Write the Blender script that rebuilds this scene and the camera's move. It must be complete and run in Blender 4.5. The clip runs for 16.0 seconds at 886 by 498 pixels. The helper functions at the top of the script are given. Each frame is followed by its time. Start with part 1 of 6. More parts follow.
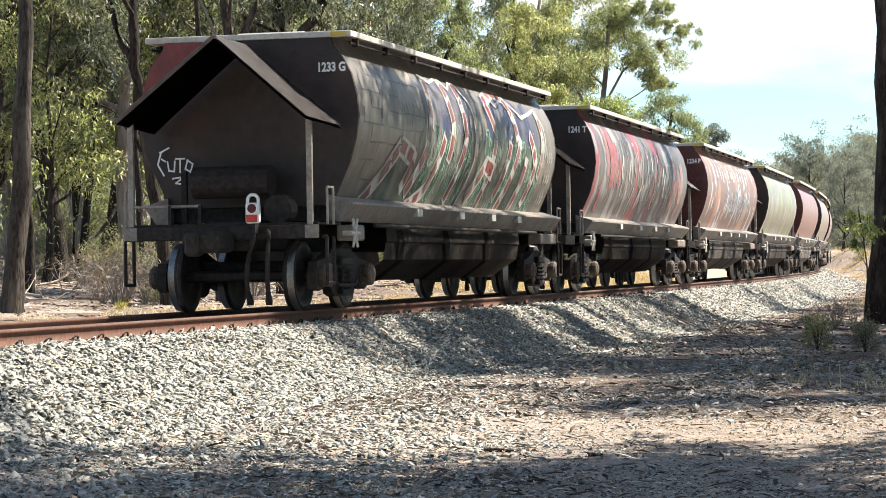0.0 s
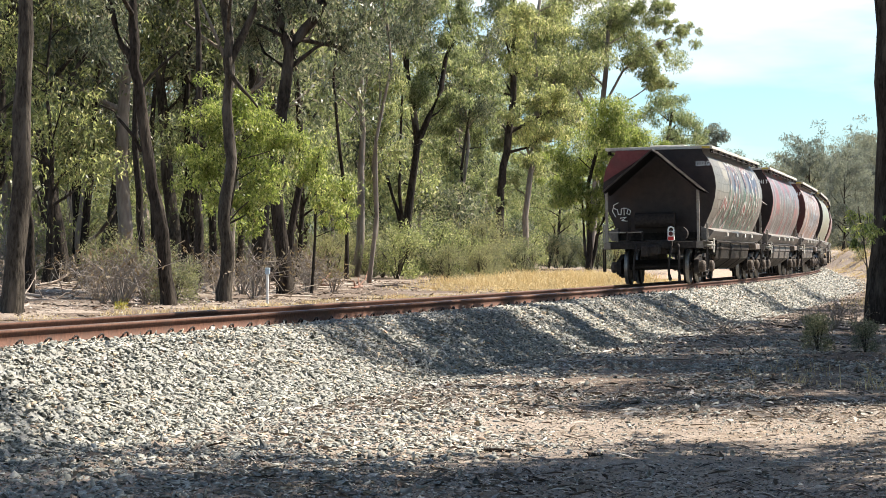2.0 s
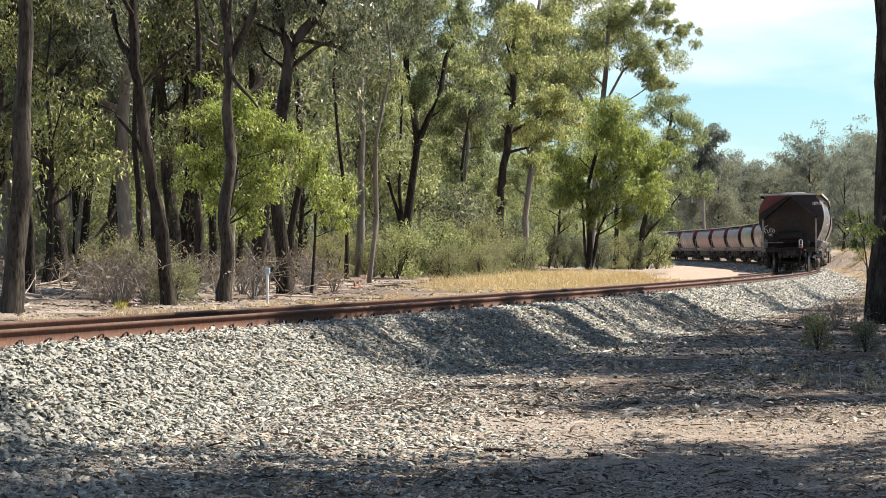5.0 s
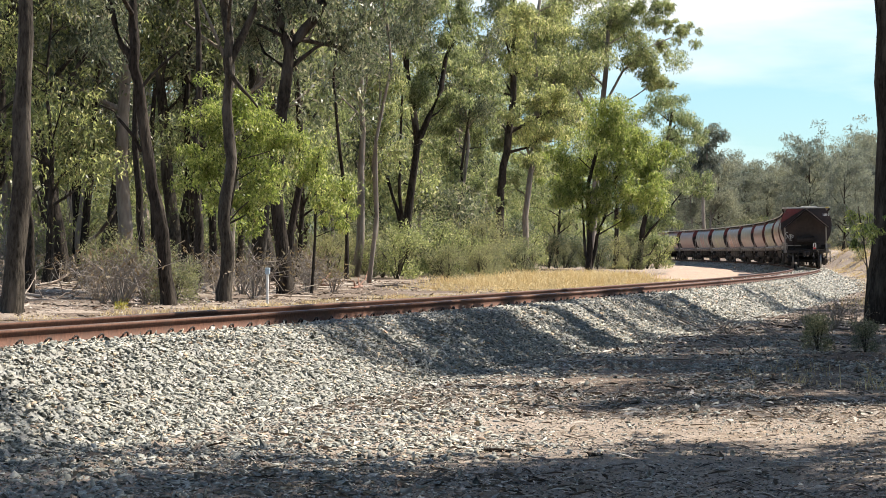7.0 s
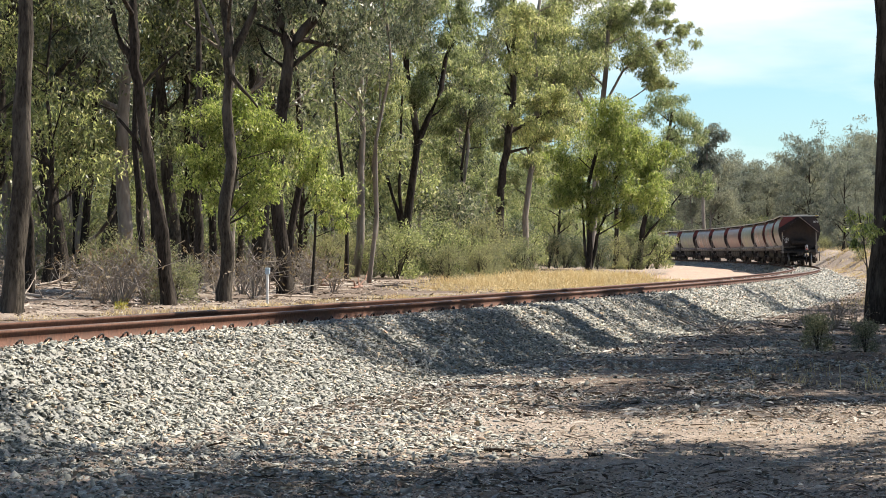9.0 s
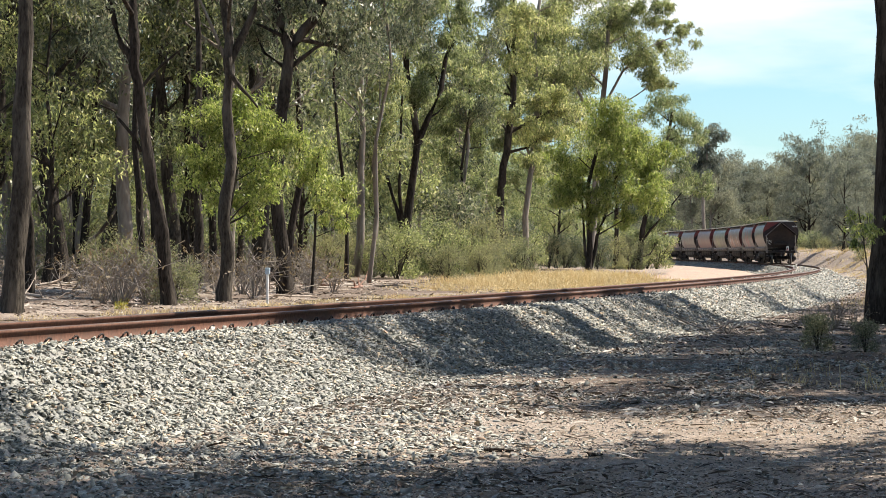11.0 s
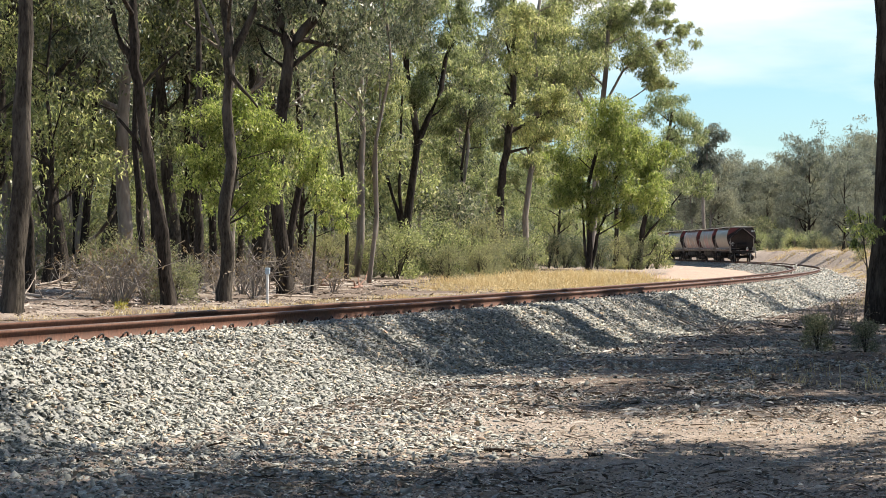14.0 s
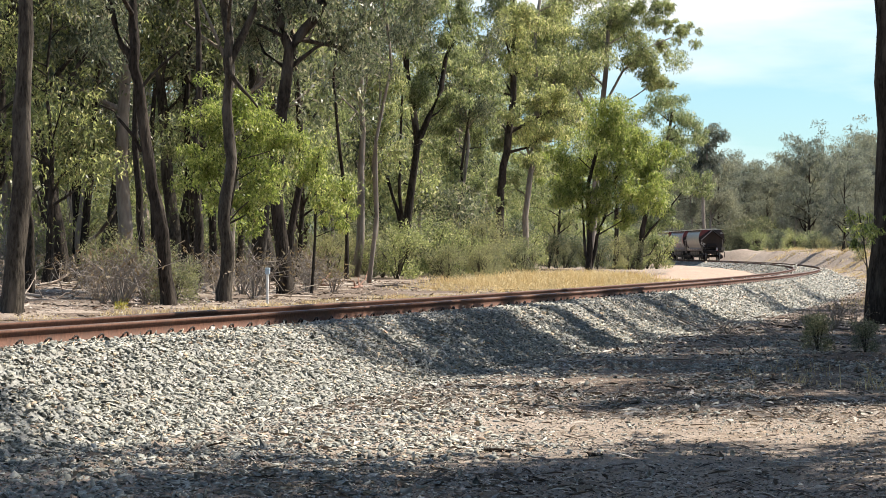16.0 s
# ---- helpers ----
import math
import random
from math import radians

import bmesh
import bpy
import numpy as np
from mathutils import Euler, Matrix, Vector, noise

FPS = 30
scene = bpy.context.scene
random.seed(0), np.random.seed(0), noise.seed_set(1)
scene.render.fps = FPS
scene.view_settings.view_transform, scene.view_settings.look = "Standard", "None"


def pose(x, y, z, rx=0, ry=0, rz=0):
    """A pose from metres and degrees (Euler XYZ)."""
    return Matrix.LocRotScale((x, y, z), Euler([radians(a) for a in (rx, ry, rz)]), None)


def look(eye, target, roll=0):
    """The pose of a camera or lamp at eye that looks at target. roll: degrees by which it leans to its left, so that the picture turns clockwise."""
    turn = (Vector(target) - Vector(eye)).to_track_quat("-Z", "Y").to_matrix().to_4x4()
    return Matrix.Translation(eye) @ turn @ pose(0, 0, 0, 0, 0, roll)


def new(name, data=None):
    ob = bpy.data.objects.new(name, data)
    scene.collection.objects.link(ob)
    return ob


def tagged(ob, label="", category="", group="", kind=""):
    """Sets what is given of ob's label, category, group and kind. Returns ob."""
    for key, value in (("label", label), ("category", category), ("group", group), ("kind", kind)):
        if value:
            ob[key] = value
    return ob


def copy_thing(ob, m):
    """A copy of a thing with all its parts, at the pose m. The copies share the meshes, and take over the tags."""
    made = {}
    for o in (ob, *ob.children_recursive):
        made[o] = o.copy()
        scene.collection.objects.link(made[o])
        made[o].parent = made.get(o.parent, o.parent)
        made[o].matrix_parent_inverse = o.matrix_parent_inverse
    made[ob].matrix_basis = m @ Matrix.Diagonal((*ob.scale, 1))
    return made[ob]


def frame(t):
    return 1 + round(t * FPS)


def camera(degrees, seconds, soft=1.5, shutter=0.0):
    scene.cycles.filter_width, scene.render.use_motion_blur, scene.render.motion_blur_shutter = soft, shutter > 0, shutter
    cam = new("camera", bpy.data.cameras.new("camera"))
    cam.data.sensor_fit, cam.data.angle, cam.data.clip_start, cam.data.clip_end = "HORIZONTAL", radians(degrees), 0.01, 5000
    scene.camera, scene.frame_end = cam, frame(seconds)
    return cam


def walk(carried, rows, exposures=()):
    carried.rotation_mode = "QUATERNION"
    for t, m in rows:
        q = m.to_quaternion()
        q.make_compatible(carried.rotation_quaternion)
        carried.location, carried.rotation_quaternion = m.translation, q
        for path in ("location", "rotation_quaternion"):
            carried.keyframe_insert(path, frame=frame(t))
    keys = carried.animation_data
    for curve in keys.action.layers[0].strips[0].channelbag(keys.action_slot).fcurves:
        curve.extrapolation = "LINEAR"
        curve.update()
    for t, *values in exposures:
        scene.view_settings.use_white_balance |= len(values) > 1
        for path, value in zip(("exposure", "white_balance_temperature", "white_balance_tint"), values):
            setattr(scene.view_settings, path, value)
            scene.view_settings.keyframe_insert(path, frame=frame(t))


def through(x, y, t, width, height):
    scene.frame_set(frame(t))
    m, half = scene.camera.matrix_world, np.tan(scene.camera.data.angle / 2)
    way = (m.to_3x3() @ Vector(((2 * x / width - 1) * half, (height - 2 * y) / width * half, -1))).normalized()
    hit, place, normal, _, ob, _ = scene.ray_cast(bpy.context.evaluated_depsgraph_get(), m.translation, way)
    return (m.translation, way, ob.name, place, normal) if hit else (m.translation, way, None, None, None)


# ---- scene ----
cam = camera(20.21, 16.0, soft=0.4)
EYE = (0.0, 0.0, 0.776)
VIEW = look(EYE, (0.0, 100.0, 0.846), 0.60)
STOPS = 1.08
walk(cam, [(0.0, VIEW), (16.0, VIEW)], exposures=[(0.0, STOPS + 0.48), (1.5, STOPS + 0.28), (3.5, STOPS + 0.06), (16.0, STOPS)])

# ---- sky, sun ----
SUN_AZ, SUN_EL = radians(62), radians(50)
world = bpy.data.worlds.new("sky")
scene.world = world
world.use_nodes = True
wn, wl = world.node_tree.nodes, world.node_tree.links
wn.clear()
sky = wn.new("ShaderNodeTexSky")
sky.sky_type, sky.sun_disc = "NISHITA", False
sky.sun_elevation, sky.sun_rotation = SUN_EL, SUN_AZ
sky.air_density, sky.dust_density, sky.ozone_density = 1.0, 0.2, 3.0
bg = wn.new("ShaderNodeBackground")
bg.inputs["Strength"].default_value = 0.05
coord = wn.new("ShaderNodeTexCoord")
mapping = wn.new("ShaderNodeMapping")
mapping.inputs["Scale"].default_value = (2.0, 2.0, 9.0)
cloud = wn.new("ShaderNodeTexNoise")
cloud.inputs["Scale"].default_value, cloud.inputs["Detail"].default_value = 2.2, 7.0
ramp = wn.new("ShaderNodeValToRGB")
ramp.color_ramp.elements[0].position, ramp.color_ramp.elements[1].position = 0.5, 0.73
mix = wn.new("ShaderNodeMix")
mix.data_type = "RGBA"
mix.inputs[7].default_value = (11.4, 11.8, 12.1, 1)
out = wn.new("ShaderNodeOutputWorld")
wl.new(coord.outputs["Generated"], mapping.inputs["Vector"])
wl.new(mapping.outputs["Vector"], cloud.inputs["Vector"])
wl.new(cloud.outputs["Fac"], ramp.inputs["Fac"])
wl.new(ramp.outputs["Color"], mix.inputs[0])
tint = wn.new("ShaderNodeMix")
tint.data_type, tint.blend_type = "RGBA", "MULTIPLY"
tint.inputs[0].default_value = 1.0
tint.inputs[7].default_value = (0.96, 1.22, 1.36, 1)
wl.new(sky.outputs["Color"], tint.inputs[6])
wl.new(tint.outputs[2], mix.inputs[6])
wl.new(mix.outputs[2], bg.inputs["Color"])
wl.new(bg.outputs["Background"], out.inputs["Surface"])

SUN_DIR = Vector((math.sin(SUN_AZ) * math.cos(SUN_EL), math.cos(SUN_AZ) * math.cos(SUN_EL), math.sin(SUN_EL)))
sun = new("sun", bpy.data.lights.new("sun", "SUN"))
sun.data.energy, sun.data.angle, sun.data.color = 5.0, radians(0.53), (1.0, 0.925, 0.81)
sun.matrix_world = look(SUN_DIR * 200, (0, 0, 0))

# ---- materials ----


def nodes_of(name):
    m = bpy.data.materials.new(name)
    m.use_nodes = True
    return m, m.node_tree.nodes, m.node_tree.links, m.node_tree.nodes["Principled BSDF"]


def noise_node(n, l, vec, scale, detail=4.0, rough=0.6):
    t = n.new("ShaderNodeTexNoise")
    t.inputs["Scale"].default_value, t.inputs["Detail"].default_value, t.inputs["Roughness"].default_value = scale, detail, rough
    l.new(vec, t.inputs["Vector"])
    return t.outputs["Fac"]


def ramp_node(n, l, fac, stops):
    r = n.new("ShaderNodeValToRGB")
    e = r.color_ramp.elements
    while len(e) < len(stops):
        e.new(0.5)
    for el, (p, c) in zip(e, stops):
        el.position = p
        el.color = (*c, 1)
    l.new(fac, r.inputs["Fac"])
    return r.outputs["Color"]


def mix_node(n, l, fac, a, b, mode="MIX"):
    m = n.new("ShaderNodeMix")
    m.data_type, m.blend_type = "RGBA", mode
    for sock, val in ((m.inputs[0], fac), (m.inputs[6], a), (m.inputs[7], b)):
        if hasattr(val, "is_linked"):
            l.new(val, sock)
        elif isinstance(val, tuple):
            sock.default_value = (*val, 1)
        else:
            sock.default_value = val
    return m.outputs[2]


def surface(name, dark, light, stain=None, fine=30.0, coarse=1.5, rough=0.8, metal=0.0, bump=0.2, stretch=(1, 1, 1), stain_at=(0.5, 0.7), spec=0.3):
    """Two-scale weathered surface: grain between dark and light, with broad stains over it."""
    m, n, l, p = nodes_of(name)
    tc = n.new("ShaderNodeTexCoord")
    mp = n.new("ShaderNodeMapping")
    mp.inputs["Scale"].default_value = stretch
    l.new(tc.outputs["Object"], mp.inputs["Vector"])
    grain = noise_node(n, l, mp.outputs["Vector"], fine)
    col = ramp_node(n, l, grain, [(0.3, dark), (0.7, light)])
    if stain:
        broad = noise_node(n, l, mp.outputs["Vector"], coarse, 6.0)
        fac = ramp_node(n, l, broad, [(stain_at[0], (0, 0, 0)), (stain_at[1], (1, 1, 1))])
        col = mix_node(n, l, fac, col, stain)
    l.new(col, p.inputs["Base Color"])
    p.inputs["Roughness"].default_value, p.inputs["Metallic"].default_value = rough, metal
    p.inputs["Specular IOR Level"].default_value = spec
    if bump:
        b = n.new("ShaderNodeBump")
        b.inputs["Strength"].default_value, b.inputs["Distance"].default_value = bump, 0.01 if bump < 1.0 else 0.04
        l.new(grain, b.inputs["Height"])
        l.new(b.outputs["Normal"], p.inputs["Normal"])
    return m


def island_surface(name, stops, rough=0.8, fine=40.0, spec=0.3):
    """Loose pieces: each one takes its own tone."""
    m, n, l, p = nodes_of(name)
    geo = n.new("ShaderNodeNewGeometry")
    tc = n.new("ShaderNodeTexCoord")
    col = ramp_node(n, l, geo.outputs["Random Per Island"], stops)
    grain = noise_node(n, l, tc.outputs["Object"], fine)
    g = ramp_node(n, l, grain, [(0.3, (0.7, 0.7, 0.7)), (0.7, (1.2, 1.2, 1.2))])
    l.new(mix_node(n, l, 1.0, col, g, "MULTIPLY"), p.inputs["Base Color"])
    p.inputs["Roughness"].default_value = rough
    p.inputs["Specular IOR Level"].default_value = spec
    return m


def leaf_material(name, stops, through=0.45, tint=(1.0, 1.0, 0.65), gloss=0.42):
    m, n, l, p = nodes_of(name)
    geo = n.new("ShaderNodeNewGeometry")
    info = n.new("ShaderNodeObjectInfo")
    col = ramp_node(n, l, geo.outputs["Random Per Island"], stops)
    tone = ramp_node(n, l, info.outputs["Random"], [(0.0, (0.75, 0.8, 0.8)), (1.0, (1.15, 1.1, 0.95))])
    col = mix_node(n, l, 1.0, col, tone, "MULTIPLY")
    l.new(col, p.inputs["Base Color"])
    p.inputs["Roughness"].default_value = gloss
    p.inputs["Specular IOR Level"].default_value = 0.5
    tr = n.new("ShaderNodeBsdfTranslucent")
    l.new(mix_node(n, l, 1.0, col, tuple(1.9 * c for c in tint), "MULTIPLY"), tr.inputs["Color"])
    sh = n.new("ShaderNodeMixShader")
    sh.inputs["Fac"].default_value = through
    l.new(p.outputs["BSDF"], sh.inputs[1])
    l.new(tr.outputs["BSDF"], sh.inputs[2])
    l.new(sh.outputs["Shader"], n["Material Output"].inputs["Surface"])
    return m


M = {}
M["rail_side"] = surface("rusted_rail", (0.07, 0.03, 0.019), (0.17, 0.08, 0.052), (0.1, 0.055, 0.04), 25, 2, 0.8, 0.1, 0.2)
M["rail_head"] = surface("worn_rail_head", (0.1, 0.068, 0.052), (0.19, 0.14, 0.11), (0.1, 0.055, 0.038), 12, 1.5, 0.5, 0.6, 0.05)
M["sleeper"] = surface("dusty_sleeper", (0.09, 0.082, 0.075), (0.19, 0.175, 0.16), (0.24, 0.22, 0.2), 14, 2, 0.85, 0.0, 0.3)
M["clip"] = surface("rail_clip_steel", (0.02, 0.014, 0.012), (0.05, 0.035, 0.03), None, 40, 2, 0.7, 0.4, 0.1)
M["stone"] = island_surface("ballast_stone", [(0.0, (0.12, 0.123, 0.112)), (0.2, (0.21, 0.213, 0.193)), (0.45, (0.3, 0.298, 0.262)), (0.7, (0.38, 0.37, 0.325)), (0.85, (0.46, 0.44, 0.385)), (0.88, (0.38, 0.26, 0.18)), (0.92, (0.5, 0.41, 0.28)), (1.0, (0.55, 0.53, 0.47))], 0.75)
M["litter"] = island_surface("bark_litter", [(0.0, (0.06, 0.048, 0.04)), (0.3, (0.17, 0.135, 0.11)), (0.6, (0.3, 0.255, 0.215)), (0.85, (0.5, 0.45, 0.39)), (0.95, (0.6, 0.56, 0.5)), (1.0, (0.28, 0.15, 0.09))], 0.85)
M["bark_dark"] = surface("dark_ironbark", (0.010, 0.008, 0.007), (0.06, 0.049, 0.04), (0.1, 0.083, 0.067), 22, 3.0, 0.95, 0.0, 1.0, (1, 1, 0.25), (0.5, 0.68), 0.1)
M["bark_grey"] = surface("grey_box_bark", (0.02, 0.017, 0.014), (0.09, 0.077, 0.063), (0.14, 0.12, 0.098), 22, 2.6, 0.95, 0.0, 1.0, (1, 1, 0.28), (0.5, 0.66), 0.1)
M["twig"] = surface("bleached_twigs", (0.16, 0.135, 0.115), (0.34, 0.3, 0.26), None, 14, 2, 0.9, 0.0, 0.0, spec=0.1)
M["bark_pale"] = surface("pale_gum_bark", (0.16, 0.13, 0.105), (0.34, 0.3, 0.255), (0.1, 0.075, 0.06), 8, 1.1, 0.85, 0.0, 0.5, (1, 1, 0.18), (0.5, 0.66), 0.1)
M["leaf"] = leaf_material("gum_leaves", [(0.0, (0.028, 0.036, 0.025)), (0.35, (0.07, 0.084, 0.056)), (0.65, (0.127, 0.142, 0.09)), (0.9, (0.215, 0.215, 0.16)), (1.0, (0.28, 0.245, 0.21))], 0.48, (1.0, 1.0, 0.85), 0.42)
M["leaf_bright"] = leaf_material("young_gum_leaves", [(0.0, (0.055, 0.078, 0.025)), (0.4, (0.142, 0.182, 0.052)), (0.8, (0.245, 0.285, 0.095)), (1.0, (0.35, 0.34, 0.19))], 0.52, (1.0, 1.0, 0.78), 0.42)
M["leaf_grey"] = leaf_material("grey_green_scrub_leaves", [(0.0, (0.085, 0.09, 0.06)), (0.5, (0.18, 0.185, 0.125)), (1.0, (0.28, 0.265, 0.195))], 0.42, gloss=0.7)
M["leaf_olive"] = leaf_material("olive_gum_leaves", [(0.0, (0.055, 0.068, 0.034)), (0.4, (0.135, 0.158, 0.072)), (0.8, (0.25, 0.268, 0.128)), (1.0, (0.34, 0.32, 0.22))], 0.54, (1.14, 1.14, 0.98), 0.45)
M["leaf_dry"] = leaf_material("dead_scrub_leaves", [(0.0, (0.1, 0.075, 0.05)), (0.5, (0.18, 0.14, 0.1)), (1.0, (0.28, 0.24, 0.18))], 0.25, (1.0, 0.9, 0.7), 0.8)
# paler, greyer leaves: distance haze is painted into the far crowns' colour
M["leaf_hazed"] = leaf_material("hazed_gum_leaves", [(0.0, (0.085, 0.096, 0.087)), (0.5, (0.168, 0.18, 0.162)), (1.0, (0.26, 0.262, 0.24))], 0.35, (1.0, 1.0, 0.8), 0.8)
M["grass"] = leaf_material("dry_grass_blades", [(0.0, (0.54, 0.41, 0.21)), (0.5, (0.74, 0.6, 0.34)), (0.9, (0.82, 0.7, 0.46)), (1.0, (0.52, 0.43, 0.22))], 0.22, (0.62, 0.5, 0.36), 0.75)


def ground_material():
    m, n, l, p = nodes_of("forest_floor")
    geo = n.new("ShaderNodeNewGeometry")
    pos = geo.outputs["Position"]
    fine = noise_node(n, l, pos, 22.0, 6.0, 0.7)
    mid = noise_node(n, l, pos, 2.2, 5.0)
    broad = noise_node(n, l, pos, 0.16, 3.0)
    earth = ramp_node(n, l, fine, [(0.25, (0.13, 0.1, 0.08)), (0.5, (0.3, 0.245, 0.2)), (0.75, (0.47, 0.395, 0.33))])
    litter = ramp_node(n, l, fine, [(0.3, (0.10, 0.08, 0.06)), (0.55, (0.27, 0.21, 0.16)), (0.75, (0.5, 0.43, 0.36))])
    fac = ramp_node(n, l, mid, [(0.42, (0, 0, 0)), (0.6, (1, 1, 1))])
    col = mix_node(n, l, fac, earth, litter)
    dry = ramp_node(n, l, fine, [(0.3, (0.2, 0.16, 0.13)), (0.7, (0.46, 0.39, 0.33))])
    fac2 = ramp_node(n, l, broad, [(0.45, (0, 0, 0)), (0.65, (1, 1, 1))])
    col = mix_node(n, l, fac2, col, dry)
    l.new(col, p.inputs["Base Color"])
    p.inputs["Roughness"].default_value = 0.95
    p.inputs["Specular IOR Level"].default_value = 0.1
    b = n.new("ShaderNodeBump")
    b.inputs["Strength"].default_value, b.inputs["Distance"].default_value = 0.7, 0.03
    l.new(fine, b.inputs["Height"])
    l.new(b.outputs["Normal"], p.inputs["Normal"])
    return m


M["ground"] = ground_material()
M["ballast"] = surface("ballast_bed_gravel", (0.13, 0.128, 0.118), (0.36, 0.35, 0.32), (0.24, 0.22, 0.19), 18, 0.7, 0.9, 0.0, 0.9)
M["litter_floor"] = surface("brown_leaf_litter", (0.05, 0.038, 0.03), (0.25, 0.19, 0.15), (0.33, 0.27, 0.22), 20, 0.5, 0.95, 0.0, 1.0, spec=0.1)
M["dirt"] = surface("pinkish_bare_earth", (0.27, 0.185, 0.14), (0.46, 0.335, 0.26), (0.4, 0.31, 0.235), 6, 0.35, 0.95, 0.0, 0.5)

# ---- the line of the track ----
STEP = 0.5


def heading(s):
    u = s / 94.0
    e = min(max(u, -1.0), 3.4)
    a = 0.2565 + e * (-0.0631 + e * (-0.0301 + e * 0.0059))
    return a + (u - e) * -0.065


def trace():
    table = {}
    for sign in (1, -1):
        x, y, s = -2.4006, 31.2716, 0.0
        table[0] = (x, y)
        for k in range(1, 1500 if sign > 0 else 300):
            a = heading(s + sign * STEP / 2)
            x += sign * STEP * math.sin(a)
            y += sign * STEP * math.cos(a)
            s += sign * STEP
            table[sign * k] = (x, y)
    return table


LINE = trace()
CANT = 0.0275


def on_line(s):
    k = math.floor(s / STEP)
    f = s / STEP - k
    a, b = LINE[k], LINE[k + 1]
    return a[0] + (b[0] - a[0]) * f, a[1] + (b[1] - a[1]) * f


def beside(s, e, z):
    """A point at s along the line, e metres to its right, z above the rail."""
    x, y = on_line(s)
    a = heading(s)
    return x + e * math.cos(a), y - e * math.sin(a), z + (e * math.sin(CANT) if abs(e) < 1.5 else 0.0)


LS = np.arange(-60, 700, 2.0)
LP = np.array([on_line(s) for s in LS])
LH = np.array([heading(s) for s in LS])


def offset(x, y):
    """Signed distance to the right of the line, and the place along it, for arrays."""
    x, y = np.asarray(x, float), np.asarray(y, float)
    e, s = np.empty(x.shape), np.empty(x.shape)
    fx, fy, fe, fs = x.ravel(), y.ravel(), e.ravel(), s.ravel()
    for i in range(0, fx.size, 4000):
        dx = fx[i:i + 4000, None] - LP[:, 0]
        dy = fy[i:i + 4000, None] - LP[:, 1]
        k = (dx * dx + dy * dy).argmin(1)
        r = np.arange(len(k))
        fe[i:i + 4000] = dx[r, k] * np.cos(LH[k]) - dy[r, k] * np.sin(LH[k])
        fs[i:i + 4000] = LS[k] + dx[r, k] * np.sin(LH[k]) + dy[r, k] * np.cos(LH[k])
    return fe.reshape(x.shape), fs.reshape(x.shape)


def smooth(v, a, b):
    t = np.clip((v - a) / (b - a), 0, 1)
    return t * t * (3 - 2 * t)


def height(x, y):
    x, y = np.asarray(x, float), np.asarray(y, float)
    e, s = offset(x, y)
    far = -0.60 + 0.010 * np.clip(-e - 6, 0, 60)
    near = -0.80 + 0.62 * smooth(s, 45, 130) * smooth(e, 2.5, 6) + (1.25 + 0.22 * np.sin(s * 0.31 + e) * np.sin(s * 0.13)) * smooth(s, 84, 150) * smooth(e, 3.6 + 0.7 * np.sin(s * 0.45), 7.5 + 0.9 * np.sin(s * 0.27))
    z = np.where(e > 0, near, far)
    bed = np.where(e > 0, -0.80, -0.72)
    z = bed + (z - bed) * smooth(np.abs(e), 1.9, 3.4)
    bump = 0.035 * np.sin(1.7 * x + 0.6 * y) * np.sin(1.1 * y - 0.8 * x) + 0.05 * np.sin(0.31 * x + 1.3) * np.sin(0.23 * y)
    bank = smooth(s, 84, 110) * smooth(e, 3.8, 6.0) * (1 - smooth(e, 14, 20))
    bump = bump + 0.17 * bank * np.sin(1.25 * x + 0.4 * y) * np.sin(1.05 * y - 0.5 * x)
    return z + bump * smooth(np.abs(e), 2.2, 5.0)


def hgt(x, y):
    return float(height(np.array([x]), np.array([y]))[0])


# ---- mesh helpers ----


def part(name, bm, material, parent=None, label=""):
    me = bpy.data.meshes.new(name)
    bm.to_mesh(me)
    bm.free()
    me.materials.append(material)
    ob = new(name, me)
    ob.parent = parent
    if label:
        ob["label"] = label
    return ob


def raw(name, verts, faces, material, parent=None, label="", shade=False):
    """A mesh object from arrays; faces all of one size, or a list."""
    me = bpy.data.meshes.new(name)
    if isinstance(faces, np.ndarray):
        nv, nf, w = len(verts), len(faces), faces.shape[1]
        me.vertices.add(nv)
        me.vertices.foreach_set("co", np.asarray(verts, np.float32).ravel())
        me.loops.add(nf * w)
        me.loops.foreach_set("vertex_index", faces.astype(np.int32).ravel())
        me.polygons.add(nf)
        me.polygons.foreach_set("loop_start", np.arange(0, nf * w, w, dtype=np.int32))
        me.update(calc_edges=True)
    else:
        me.from_pydata([tuple(v) for v in verts], [], faces)
    if shade:
        me.polygons.foreach_set("use_smooth", np.ones(len(me.polygons), bool))
    me.materials.append(material)
    ob = new(name, me)
    ob.parent = parent
    if label:
        ob["label"] = label
    return ob


def box(bm, x0, x1, y0, y1, z0, z1, bevel=0.0):
    r = bmesh.ops.create_cube(bm, size=1.0)
    vs = r["verts"]
    for v in vs:
        v.co = ((x0 + x1) / 2 + v.co.x * (x1 - x0), (y0 + y1) / 2 + v.co.y * (y1 - y0), (z0 + z1) / 2 + v.co.z * (z1 - z0))
    if bevel:
        es = {e for v in vs for e in v.link_edges}
        bmesh.ops.bevel(bm, geom=list(es), offset=bevel, segments=1, affect="EDGES", profile=0.5)
    return bm


def cyl(bm, a, b, r0, r1=None, n=12):
    a, b = Vector(a), Vector(b)
    d = b - a
    m = Matrix.Translation((a + b) / 2) @ d.to_track_quat("Z", "Y").to_matrix().to_4x4()
    bmesh.ops.create_cone(bm, cap_ends=True, segments=n, radius1=r0, radius2=r0 if r1 is None else r1, depth=d.length, matrix=m)
    return bm


